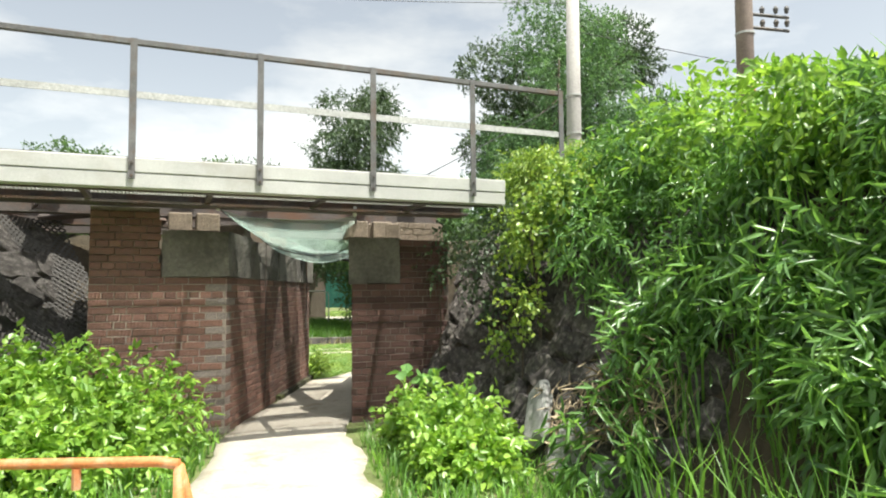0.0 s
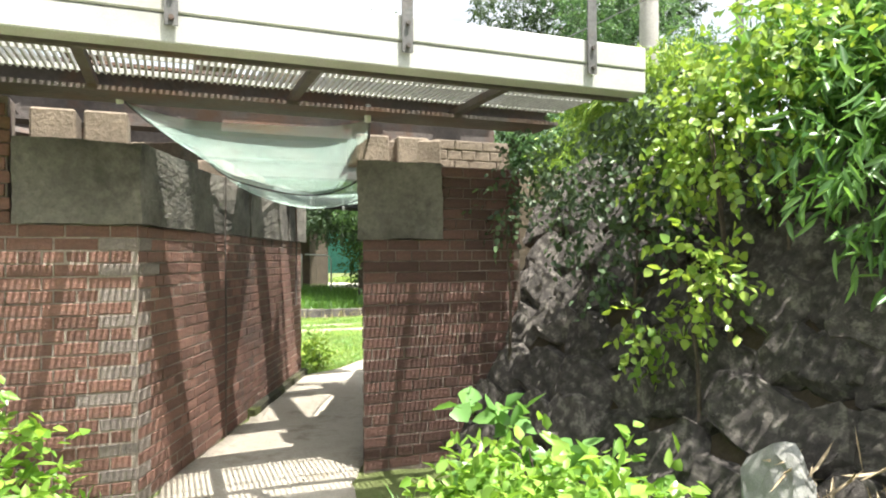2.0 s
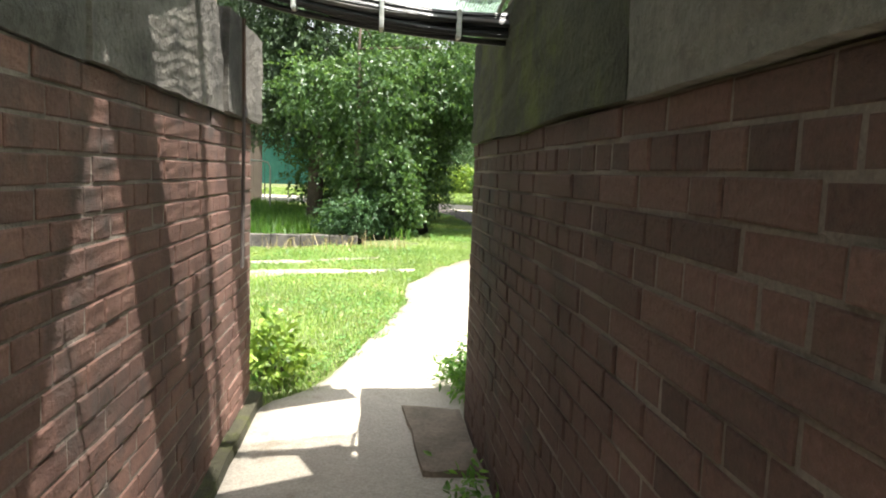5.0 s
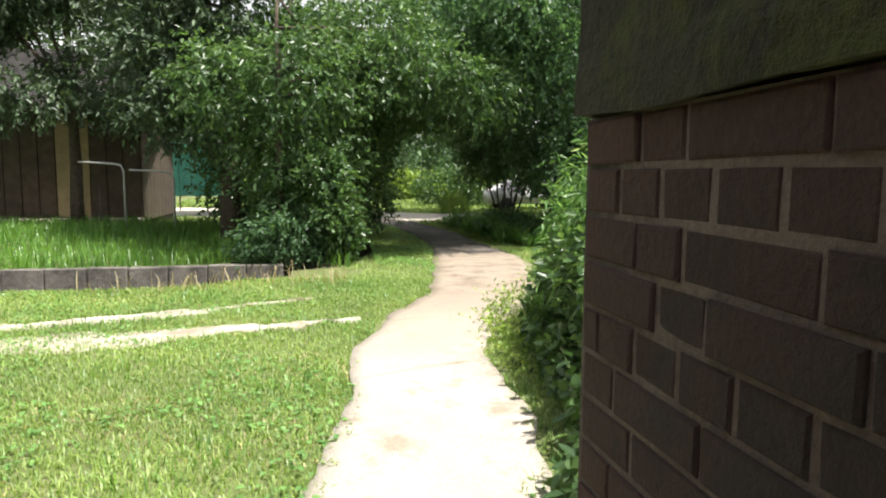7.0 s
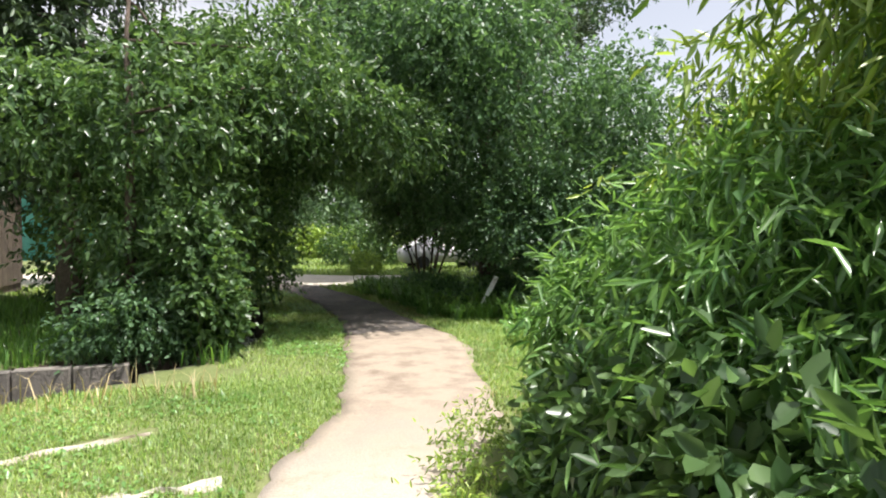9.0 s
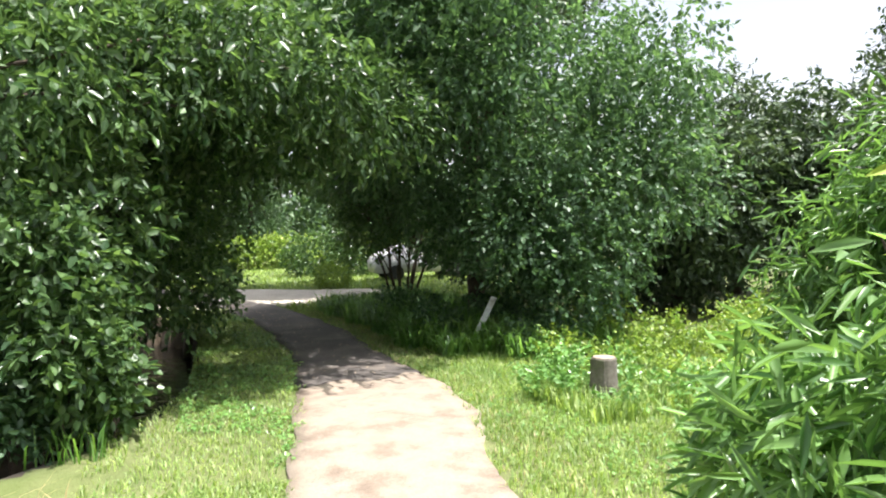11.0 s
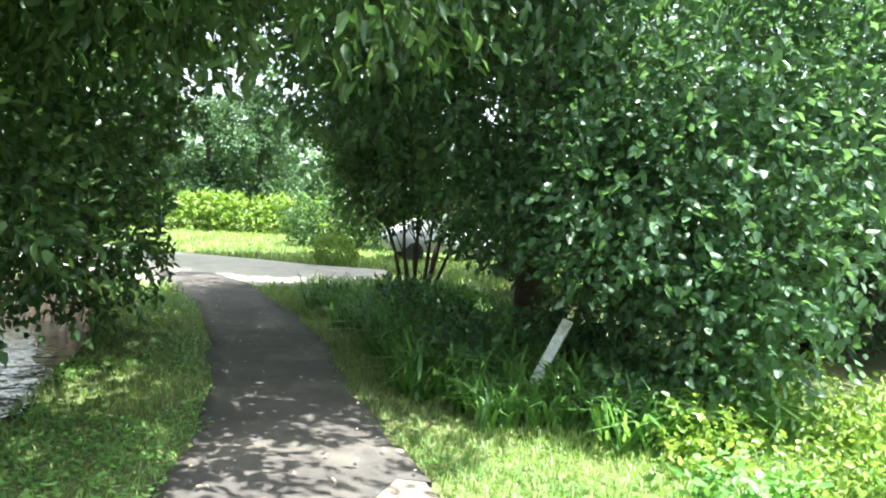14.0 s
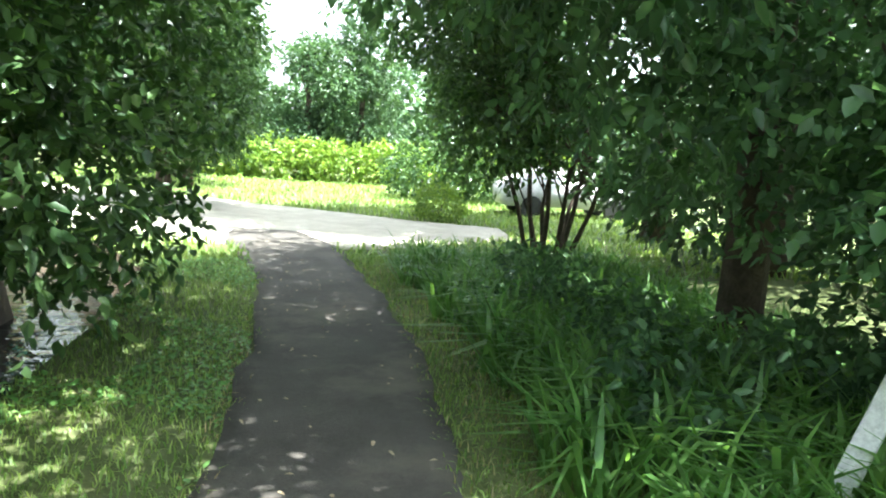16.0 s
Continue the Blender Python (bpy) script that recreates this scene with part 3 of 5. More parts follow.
def abutments():
    ar = thing("abutment_east", (0, 0, 0), "red brick bridge abutment with a dark stained concrete cap", "wall", kind="structure")
    al = thing("abutment_west", (0, 0, 0), "red brick bridge abutment with grey quoins and concrete cap", "wall", kind="structure")
    for ob, poly, top in ((ar, ABUT_R, CAP_Z), (al, ABUT_L, CAP_ZL)):
        bm = bmesh.new()
        prism(bm, poly, -0.3, top)
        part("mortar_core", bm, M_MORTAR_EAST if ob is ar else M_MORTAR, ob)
    # concrete caps, a few centimetres proud
    o = 0.03
    segs = [("concrete_cap", [(XL + o, 7.14 - o), (XL + o, 8.02), (XL - 0.5, 8.02), (XL - 0.75 * U.x, 7.5), (XL - 0.62 * U.x, 7.14 - 0.62 * U.y - o)], 2.12, M_CAP),
            ("concrete_cap", [(XL + 0.012, 8.03), (XL + 0.012, 9.35), (-3.4, 9.35), (-3.4, 8.03)], 2.1, M_CAP),
            ("concrete_cap", [(XL + 0.022, 9.36), (XL + 0.022, 10.75), (-3.4, 10.75), (-3.4, 9.36)], 2.08, M_CAP)]
    for k, (n, poly, top, m) in enumerate(segs):
        part(n, rough_block(poly, CAP_ZL + 0.002, top, 9, 0.012, k), m, al)
    part("end_pilaster", rough_block([(XL + 0.05, 10.76), (XL + 0.05, 11.62), (-3.4, 11.5), (-3.4, 10.76)], CAP_ZL + 0.002, 2.1, 8, 0.01, 5), M_CAP, al)
    part("concrete_cap", rough_block([(XR - o, 7.74 - o), (XR + 0.58 * U.x, 7.74 + 0.58 * U.y - o), (XR + 0.6, 9.0), (XR - o, 9.0)], CAP_Z + 0.002, 2.1, 9, 0.011, 7), M_CAP, ar)
    part("concrete_cap", rough_block([(XR - 0.02, 9.01), (XR + 0.6, 9.01), (XR + 0.6, 11.35), (XR - 0.02, 11.35)], CAP_Z + 0.002, 2.09, 9, 0.014, 9), M_MOSS_SHADE, ar)
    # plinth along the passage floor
    part("plinth", rough_block([(XL + 0.07, 9.3), (XL + 0.07, 11.6), (XL - 0.1, 11.6), (XL - 0.1, 9.3)], -0.05, 0.07, 9, 0.012, 11), M_MOSS_SHADE, al)
    part("drain_pipe", tube(bmesh.new(), [(XL + 0.028, 8.62, 0.0), (XL + 0.03, 8.63, 1.0), (XL + 0.032, 8.6, 1.6), (XL + 0.04, 8.6, 2.1)], [0.007] * 4, 6), M_GIRDER, al)
    part("drain_pipe", tube(bmesh.new(), [(XL + 0.062, 11.0, 0.9), (XL + 0.064, 11.02, 1.6), (XL + 0.066, 11.0, 2.1)], [0.01] * 3, 6), M_GIRDER, al)
    # bearing blocks and brick courses between the caps and the deck
    for base, zz, ds in ((RIGHT_FACE, 2.11, (0.12, 0.42)), (LEFT_FACE, 2.13, (-0.18, -0.46))):
        for k, d in enumerate(ds):
            bm = bmesh.new()
            p = base + U * d + V * 0.3
            bm_box(bm, (p.x, p.y, zz + 0.1), (0.24, 0.3, 0.2), Matrix.Rotation(math.atan2(U.y, U.x), 3, "Z"), 0.012)
            part("bearing_block", bm, M_BLOCK, ar if base is RIGHT_FACE else al, "pale weathered bearing block")
    for y in (8.0, 8.9, 9.9, 10.8):
        for x, ob in ((XL - 0.3, al), (XR + 0.32, ar)):
            bm = bmesh.new()
            bm_box(bm, (x, y + 0.2, 2.19), (0.42, 0.3, 0.2), None, 0.012)
            part("bearing_block", bm, M_BLOCK, ob)
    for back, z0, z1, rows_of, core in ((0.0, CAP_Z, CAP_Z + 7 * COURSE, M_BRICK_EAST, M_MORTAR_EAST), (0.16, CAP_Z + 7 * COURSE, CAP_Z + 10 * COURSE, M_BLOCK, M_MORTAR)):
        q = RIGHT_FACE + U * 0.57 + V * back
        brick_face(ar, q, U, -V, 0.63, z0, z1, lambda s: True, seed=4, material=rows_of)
        bm = bmesh.new()
        q += U * 0.03 + V * 0.004
        prism(bm, [(q.x, q.y), (q.x + 0.6 * U.x, q.y + 0.6 * U.y), (q.x + 0.6 * U.x + 0.5 * V.x, q.y + 0.6 * U.y + 0.5 * V.y), (q.x + 0.5 * V.x, q.y + 0.5 * V.y)], z0 + 0.003, z1)
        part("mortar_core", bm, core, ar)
    brick_face(al, LEFT_FACE - U * 1.3, U, -V, 0.66, CAP_ZL, 2.36, lambda s: True, seed=6)
    bm = bmesh.new()
    q = LEFT_FACE - U * 1.3 + V * 0.02
    prism(bm, [(q.x, q.y), (q.x + 0.64 * U.x, q.y + 0.64 * U.y), (q.x + 0.64 * U.x + 0.2 * V.x, q.y + 0.64 * U.y + 0.2 * V.y), (q.x + 0.2 * V.x, q.y + 0.2 * V.y)], CAP_ZL + 0.003, 2.35)
    part("mortar_core", bm, M_MORTAR, al)
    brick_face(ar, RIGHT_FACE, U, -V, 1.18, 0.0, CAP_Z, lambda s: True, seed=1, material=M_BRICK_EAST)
    brick_face(al, LEFT_FACE - U * 1.3, U, -V, 1.3, 0.0, CAP_ZL, lambda s: True, "end", seed=2)
    brick_face(al, Vector((XL, 7.14, 0)), (0, 1, 0), (1, 0, 0), 4.4, 0.0, CAP_ZL, lambda s: s < 1.9, "start", seed=3)
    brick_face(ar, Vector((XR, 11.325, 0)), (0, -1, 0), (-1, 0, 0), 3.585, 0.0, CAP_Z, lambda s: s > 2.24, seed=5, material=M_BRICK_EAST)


# ---- bridge ----
def on_deck(s, v, z):
    """A place s metres along the bridge from its point at x = 0 on the outer edge, v across, z up."""
    return Vector((0, 6.76, 0)) + U * s + V * v + Vector((0, 0, z))


DECK_ROT = Matrix.Rotation(math.atan2(U.y, U.x), 3, "Z")
S0, S1 = -9.0, 0.72


def deck_box(bm, s0, s1, v0, v1, z0, z1, bevel=0.0):
    bm_box(bm, on_deck((s0 + s1) / 2, (v0 + v1) / 2, (z0 + z1) / 2), (s1 - s0, v1 - v0, z1 - z0), DECK_ROT, bevel)


def bridge():
    br = thing("railway_bridge", on_deck(0, 0, 2.3), "low railway bridge with pale edge beam and dark girders", "bridge")
    inv = br.location

    def add(name, boxes, m, label="", bevel=0.0):
        bm = bmesh.new()
        for b in boxes:
            deck_box(bm, *b, bevel)
        bmesh.ops.translate(bm, vec=-inv, verts=bm.verts)
        return part(name, bm, m, br, label)

    add("edge_beam", [(S0, S1, 0.0, 0.14, 2.5, 2.63)], M_FASCIA, "pale grey upper edge beam", 0.008)
    add("edge_beam", [(S0, S1, 0.006, 0.14, 2.37, 2.496)], M_FASCIA, "pale grey lower edge beam", 0.006)
    add("walkway_bearer", [(S0, S1, 0.16, 0.2, 2.36, 2.47)], M_GIRDER)
    # open grating of the walkway
    bars = []
    s = S0
    while s < S1:
        bars.append((s, s + 0.011, 0.2, 0.94, 2.44, 2.47))
        s += 0.034
    bm = bmesh.new()
    for b in bars:
        deck_box(bm, *b)
    for v in (0.22, 0.55, 0.87):
        deck_box(bm, S0, S1, v, v + 0.008, 2.435, 2.465)
    bmesh.ops.translate(bm, vec=-inv, verts=bm.verts)
    g = part("walkway_grating", bm, M_RAIL_PALE, br, "galvanised open grating")
    g["kind"] = "stuff"
    add("edge_girder", [(S0, S1, 0.95, 1.27, 2.36, 2.385), (S0, S1, 1.1, 1.12, 2.386, 2.5), (S0, S1, 0.97, 1.25, 2.501, 2.52)], M_GIRDER, "dark riveted steel girder")
    for s in np.arange(-8.7, 0.6, 1.08):
        add("walkway_bracket", [(s, s + 0.05, 0.15, 1.09, 2.386, 2.43)], M_GIRDER)
    for v in (1.86, 3.15, 4.4):
        add("rail_girder", [(S0, S1, v, v + 0.2, 2.34, 2.365), (S0, S1, v + 0.09, v + 0.12, 2.366, 2.72), (S0, S1, v, v + 0.2, 2.721, 2.74)], M_GIRDER)
    for s, v0, v1 in ((-5.2, 1.5, 3.6), (-4.5, 1.5, 3.6), (-3.8, 1.5, 3.6), (-3.1, 1.5, 3.6), (-2.45, 1.5, 3.6), (-1.62, 1.62, 2.3), (-1.12, 1.9, 3.6), (-0.42, 1.5, 3.6), (0.25, 1.5, 3.6)):
        add("sleeper", [(s, s + 0.22, v0, v1, 2.745, 2.9)], M_TIMBER)
    for v in (1.93, 3.22):
        add("rail", [(S0, S1, v, v + 0.065, 2.96, 3.0), (S0, S1, v + 0.025, v + 0.04, 2.91, 2.96), (S0, S1, v - 0.03, v + 0.09, 2.9, 2.915)], M_STEEL)
    # diagonal bracing under the girders
    for s, e in ((-3.9, -2.6), (-2.7, -4.0)):
        a, b = on_deck(s, 1.95, 2.42) - inv, on_deck(e, 3.2, 2.42) - inv
        part("brace", tube(bmesh.new(), [a, b], [0.05, 0.05], 4), M_GIRDER, br)
    # railing
    for k, s in enumerate((-7.4, -6.2, -5.05, -3.95, -2.86, -1.8, -0.73, 0.34, 1.41)):
        bm = bmesh.new()
        deck_box(bm, s - 0.028, s + 0.028, -0.022, -0.012, 2.44, 3.66)
        deck_box(bm, s + 0.018, s + 0.028, -0.0119, 0.03, 2.64, 3.66)
        bmesh.ops.translate(bm, vec=-inv, verts=bm.verts)
        post = part("railing_post", bm, M_STEEL, br, "grey angle-steel post")
        for zz in (2.47, 2.58):
            bm = bmesh.new()
            r = bmesh.ops.create_cone(bm, segments=6, radius1=0.012, radius2=0.012, depth=0.02, cap_ends=True)
            bmesh.ops.transform(bm, matrix=Matrix.Translation(on_deck(s, -0.03, zz) - inv) @ pose(0, 0, 0, 90, 0, 20), verts=r["verts"])
            part("bolt", bm, M_GIRDER, post)
    add("top_rail", [(S0, 1.44, -0.011, 0.04, 3.61, 3.66)], M_STEEL, "grey steel top rail", 0.004)
    add("middle_rail", [(S0, 1.44, -0.011, 0.0, 3.14, 3.2)], M_RAIL_PALE, "pale flat middle rail")


def green_net():
    """A sagging net slung under the deck to catch ballast."""
    n, m = 40, 26
    v = []
    for j in range(n):
        b = j / (n - 1)
        for i in range(m):
            a = i / (m - 1)
            front = Vector((-2.36, 7.1, 2.36)).lerp(Vector((-0.98, 7.56, 2.36)), a)
            back = Vector((-2.24, 10.35, 2.2)).lerp(Vector((-1.08, 10.6, 2.12)), a)
            p = front.lerp(back, b)
            sag = math.sin(math.pi * a) ** 0.8 * (0.1 + 0.34 * math.sin(math.pi * min(1, b * 1.15)) ** 0.9)
            edge = 0.16 * math.sin(math.pi * b) * (1 - math.sin(math.pi * a))
            p.x += 0.1 * math.sin(math.pi * b) * (1 - 2 * a) * (1 - math.sin(math.pi * a))
            p.z -= sag * 0.9 + edge + 0.012 * math.sin(9 * a + 5 * b) + 0.014 * math.sin(17 * b + 2 * a)
            v.append(p)
    i = (np.arange(n - 1)[:, None] * m + np.arange(m - 1)[None]).ravel()
    f = np.stack([i, i + 1, i + 1 + m, i + m], 1)
    net = thing("safety_net", (-1.67, 8.8, 2.3), "sagging pale green net slung under the bridge deck", "net")
    sheet = new("net_sheet", raw_mesh("net_sheet", np.array(v) - np.array(net.location), f.ravel(), 4, M_NET, True))
    sheet.parent = net
    o = net.location
    for idx in (0, m - 1):
        pts = [v[j * m + idx] - o for j in range(0, n, 3)]
        part("edge_rope", tube(bmesh.new(), pts, [0.009] * len(pts), 5), M_CABLE, net, "black edge rope")
    for j in (12, 22):
        pts = [v[j * m + k] - o + Vector((0, 0, -0.006)) for k in range(0, m, 2)]
        part("seam", tube(bmesh.new(), pts, [0.006] * len(pts), 5), M_CABLE, net)
    for p in ((-2.37, 7.08, 2.4), (-0.99, 7.56, 2.38)):
        q = Vector(p) - o
        bm = tube(bmesh.new(), [q + Vector((0, -0.01, -0.06)), q + Vector((0, -0.03, 0.0)), q + Vector((0, -0.01, 0.05))], [0.02, 0.026, 0.02], 6)
        part("hook", bm, M_WHITE, net, "white plastic hook")


def cables():
    cb = thing("cable_bundle", (-1.67, 10.4, 2.1), "bundle of black cables strung across the passage with white ties", "cables")
    rng = random.Random(3)
    for k in range(11):
        pts = []
        dz, dy = rng.uniform(-0.05, 0.05), rng.uniform(-0.03, 0.03)
        for i in range(13):
            a = i / 12
            p = Vector((-2.32, 10.3, 2.15)).lerp(Vector((-0.98, 10.42, 2.0)), a) - cb.location
            p += Vector((0, dy, dz - 0.06 * math.sin(math.pi * a) + 0.006 * math.sin(8 * a + k)))
            pts.append(p)
        part("cable", tube(bmesh.new(), pts, [0.013] * 13, 6), M_CABLE if k != 2 else M_STEEL, cb)
    for a in (0.3, 0.55, 0.78):
        p = Vector((-2.32, 10.3, 2.15)).lerp(Vector((-0.98, 10.42, 2.0)), a) - cb.location - Vector((0, 0, 0.06 * math.sin(math.pi * a)))
        bm = bmesh.new()
        bm_box(bm, p, (0.018, 0.1, 0.11), None, 0.004)
        part("cable_tie", bm, M_WHITE, cb, "white tie")


# ---- rubble wing walls ----
def rock_mesh(seed, flatness=0.45, material=M_STONE):
    bm = bmesh.new()
    bmesh.ops.create_icosphere(bm, subdivisions=3, radius=1.0)
    off = Vector((seed * 7.3, seed * 2.9, seed))
    for v in bm.verts:
        n = noise.noise(v.co * 1.1 + off) * 0.42 + noise.noise(v.co * 2.9 + off) * 0.2 + noise.noise(v.co * 7.5 + off) * 0.09
        p = v.co * (1 + n)
        p.x, p.z = math.copysign(abs(p.x) ** 0.62, p.x), math.copysign(abs(p.z) ** 0.62, p.z)
        p.y = max(-0.62, min(0.62, p.y)) * flatness * 1.5 + noise.noise(v.co * 4 + off) * 0.12 + noise.noise(v.co * 11 + off) * 0.03
        v.co = p
    return mesh_of("stone", bm, material)


def wing_wall(name, foot, stretch, label, seed, slope=1.75, material=M_STONE):
    rng = random.Random(seed)
    w = thing(name, (0, 0, 0), label, "wall", kind="structure")
    meshes = [rock_mesh(seed * 10 + k, 0.45, material) for k in range(7)]
    seg = np.hypot(*np.diff(foot, axis=0).T)
    cum = np.concatenate([[0], np.cumsum(seg)])
    for row in range(8):
        hgt = 0.12 + row * 0.27
        s = -0.1 + (row % 2) * 0.18
        while s < stretch:
            k = max(0, min(len(seg) - 1, int(np.searchsorted(cum, s, "right") - 1)))
            d = (foot[k + 1] - foot[k]) / seg[k]
            nrm = np.array([-d[1], d[0]])
            if (nrm[0] > 0) != (foot[0][0] > -2):
                nrm = -nrm
            p = foot[k] + d * (s - cum[k])
            size = rng.uniform(0.15, 0.24)
            zz = hgt + rng.uniform(-0.05, 0.05)
            q = p + nrm * (zz / slope)
            m = Matrix.Translation((q[0], q[1], zz)) @ pose(0, 0, 0, 0, 0, math.degrees(math.atan2(nrm[1], nrm[0])) - 90) @ pose(0, 0, 0, -28, rng.uniform(-35, 35), 0) @ Matrix.Diagonal((size * rng.uniform(0.9, 1.25), 0.17, size * rng.uniform(0.75, 1.05), 1))
            ob = new("stone", rng.choice(meshes))
            ob.parent = w
            ob.matrix_basis = m
            s += size * 1.75
    return w


def black_net():
    """Netting hung over the western wing wall."""
    cols, rows, w = 46, 34, 0.011
    verts, faces = [], []

    def at(a, b):
        s = -0.25 + a * 2.6
        x = np.interp(s, [-0.3, 0, 1.7, 4.1], [-3.05, -3.3, -4.0, -4.9])
        y = np.interp(s, [-0.3, 0, 1.7, 4.1], [7.0, 6.75, 5.2, 3.0])
        z = 0.25 + b * 2.05
        bulge = 0.1 + 0.07 * math.sin(a * 9 + b * 4) + 0.04 * math.sin(a * 21 - b * 9)
        return Vector((x - z / 1.75 * 0.9 + bulge * 0.9, y + z / 1.75 * 0.4 - bulge * 0.5, z))

    def strip(p, q):
        k = len(verts)
        d = (q - p).normalized()
        n = d.cross(Vector((0.85, -0.4, 0.3))).normalized() * w
        verts.extend([p - n, p + n, q + n, q - n])
        faces.append((k, k + 1, k + 2, k + 3))

    for i in range(cols):
        for j in range(rows):
            a, b = i / cols, j / rows
            strip(at(a, b), at(a + 1 / cols, b + 1 / rows))
            strip(at(a + 1 / cols, b), at(a, b + 1 / rows))
    me = bpy.data.meshes.new("rockfall_net")
    me.from_pydata(verts, [], faces)
    me.materials.append(M_NETBLACK)
    tagged(new("rockfall_net", me), "coarse dark netting hung over the rubble wall", "net")


# ---- plants ----
def branch_tree(name, at, label, trunk_h, trunk_r, lobes, leaf, material, seed, twigs, per=9, droop=0.3, stems=1, category="tree", limbs=7, shell=0.55, twig=0.4, keep=None, lean=(0, 0), zmin=0.12, fan=0.2):
    rng = random.Random(seed)
    at = Vector(at)
    t = thing(name, at, label, category)
    for s in range(stems):
        a = s * math.tau / stems + 0.7
        spread = 0.0 if stems == 1 else fan * rng.uniform(0.6, 1.3)
        top = Vector((lean[0] + spread * 3.2 * math.cos(a), lean[1] + spread * 3.2 * math.sin(a), trunk_h))
        pts, rr = [], []
        for k in range(8):
            f = k / 7
            pts.append(Vector((spread * 0.3 * math.cos(a), spread * 0.3 * math.sin(a), -0.15)).lerp(top, f) + Vector((rng.uniform(-1, 1), rng.uniform(-1, 1), 0)) * (0.012 if stems == 1 else 0.05) * trunk_h * f)
            rr.append(trunk_r * (1.25 - 1.05 * f) + 0.008)
        part("trunk", tube(bmesh.new(), pts, rr, 9), M_BARK, t, smooth=True)
        for k in range(limbs):
            l = rng.choice(lobes)
            f = rng.uniform(0.25, 0.9)
            p0 = pts[0].lerp(pts[-1], f)
            p2 = Vector(l[:3]) - at
            p1 = p0.lerp(p2, 0.5) + Vector((0, 0, 0.12 * (p2 - p0).length))
            r0 = trunk_r * (0.62 - 0.4 * f)
            part("branch", tube(bmesh.new(), [p0, p0.lerp(p1, 0.6), p1, p2], [r0, r0 * 0.75, r0 * 0.5, 0.006], 6), M_BARK, t, smooth=True)
    me = crown_mesh("crown", lobes, twigs, per, leaf[0], leaf[1], material, seed, droop, shell, twig, keep=keep, zmin=zmin)
    me.transform(Matrix.Translation(-at))
    c = new("crown", me)
    c.parent = t
    return t


def bush(name, at, label, lobes, leaf, material, seed, twigs, per=8, droop=0.25, twig=0.22, shell=0.3, stems=6, zmin=0.06, category="bush", keep=None):
    rng = random.Random(seed)
    at = Vector(at)
    t = thing(name, at, label, category)
    bm = bmesh.new()
    for k in range(stems):
        l = rng.choice(lobes)
        p2 = Vector(l[:3]) - at + Vector((rng.uniform(-.5, .5) * l[3], rng.uniform(-.5, .5) * l[4], 0))
        gz = float(height(l[0], l[1])) - at.z - 0.05
        p0 = Vector((l[0] - at.x, l[1] - at.y, gz))
        tube(bm, [p0, p0.lerp(p2, 0.5) + Vector((0.03, 0.02, 0)), p2], [0.014, 0.01, 0.004], 5)
    part("stem_growth", bm, M_BARK, t)["kind"] = "stuff"
    me = crown_mesh("leaves", lobes, twigs, per, leaf[0], leaf[1], material, seed, droop, shell, twig, zmin, keep=keep)
    me.transform(Matrix.Translation(-at))
    c = new("leaves", me)
    c.parent = t
    return t


def clear_walk(b):
    """Keeps leaves out of the line walked."""
    x, y, z = b[:, 0], b[:, 1], b[:, 2]
    lo = np.interp(y, [0, 6, 7, 12, 14, 16, 18, 20, 22, 24, 34], [-1.7, -2.0, -2.3, -2.2, -1.4, -1.2, -0.6, -0.1, 0.2, 0.75, 0.5])
    hi = np.interp(y, [0, 6, 7, 12, 14, 16, 18, 20, 22, 24, 34], [0.9, -0.4, -1.0, -0.85, 0.0, 0.35, 1.75, 2.0, 2.4, 2.6, 3.0])
    top = np.interp(y, [0, 18, 20, 22, 26, 30, 34], [9, 4.2, 2.3, 2.15, 2.2, 2.4, 3.0])
    return (x < lo) | (x > hi) | (z > top)


def bank_lobes(line, s0, s1, n, seed, off, rad, z_over, top=2.15, slope=1.6):
    """Lobes that cover a bank above its foot line."""
    rng = np.random.default_rng(seed)
    seg = np.hypot(*np.diff(line, axis=0).T)
    cum = np.concatenate([[0], np.cumsum(seg)])
    out = []
    for _ in range(n):
        s = rng.uniform(s0, s1)
        k = min(len(seg) - 1, int(np.searchsorted(cum, s, "right") - 1))
        d = (line[k + 1] - line[k]) / seg[k]
        nrm = np.array([-d[1], d[0]])
        q = line[k] + d * (s - cum[k])
        if not inside(np.array([q[0] + nrm[0] * 0.4]), np.array([q[1] + nrm[1] * 0.4]), BANK_RIGHT)[0]:
            nrm = -nrm
        o = rng.uniform(*off)
        p = q + nrm * o
        r = rng.uniform(*rad)
        out.append((p[0], p[1], float(height(p[0], p[1])) + rng.uniform(*z_over), r, r, r * 0.85))
    return out


def stones_bare(b):
    """Leaves the rubble near the pier uncovered."""
    return (b[:, 2] < 1.4 + 0.36 * b[:, 1]) & (b[:, 2] > (b[:, 1] - 4.7) * 1.05) & (b[:, 0] > 0.95 + (b[:, 1] < 4.8) * 0.3)


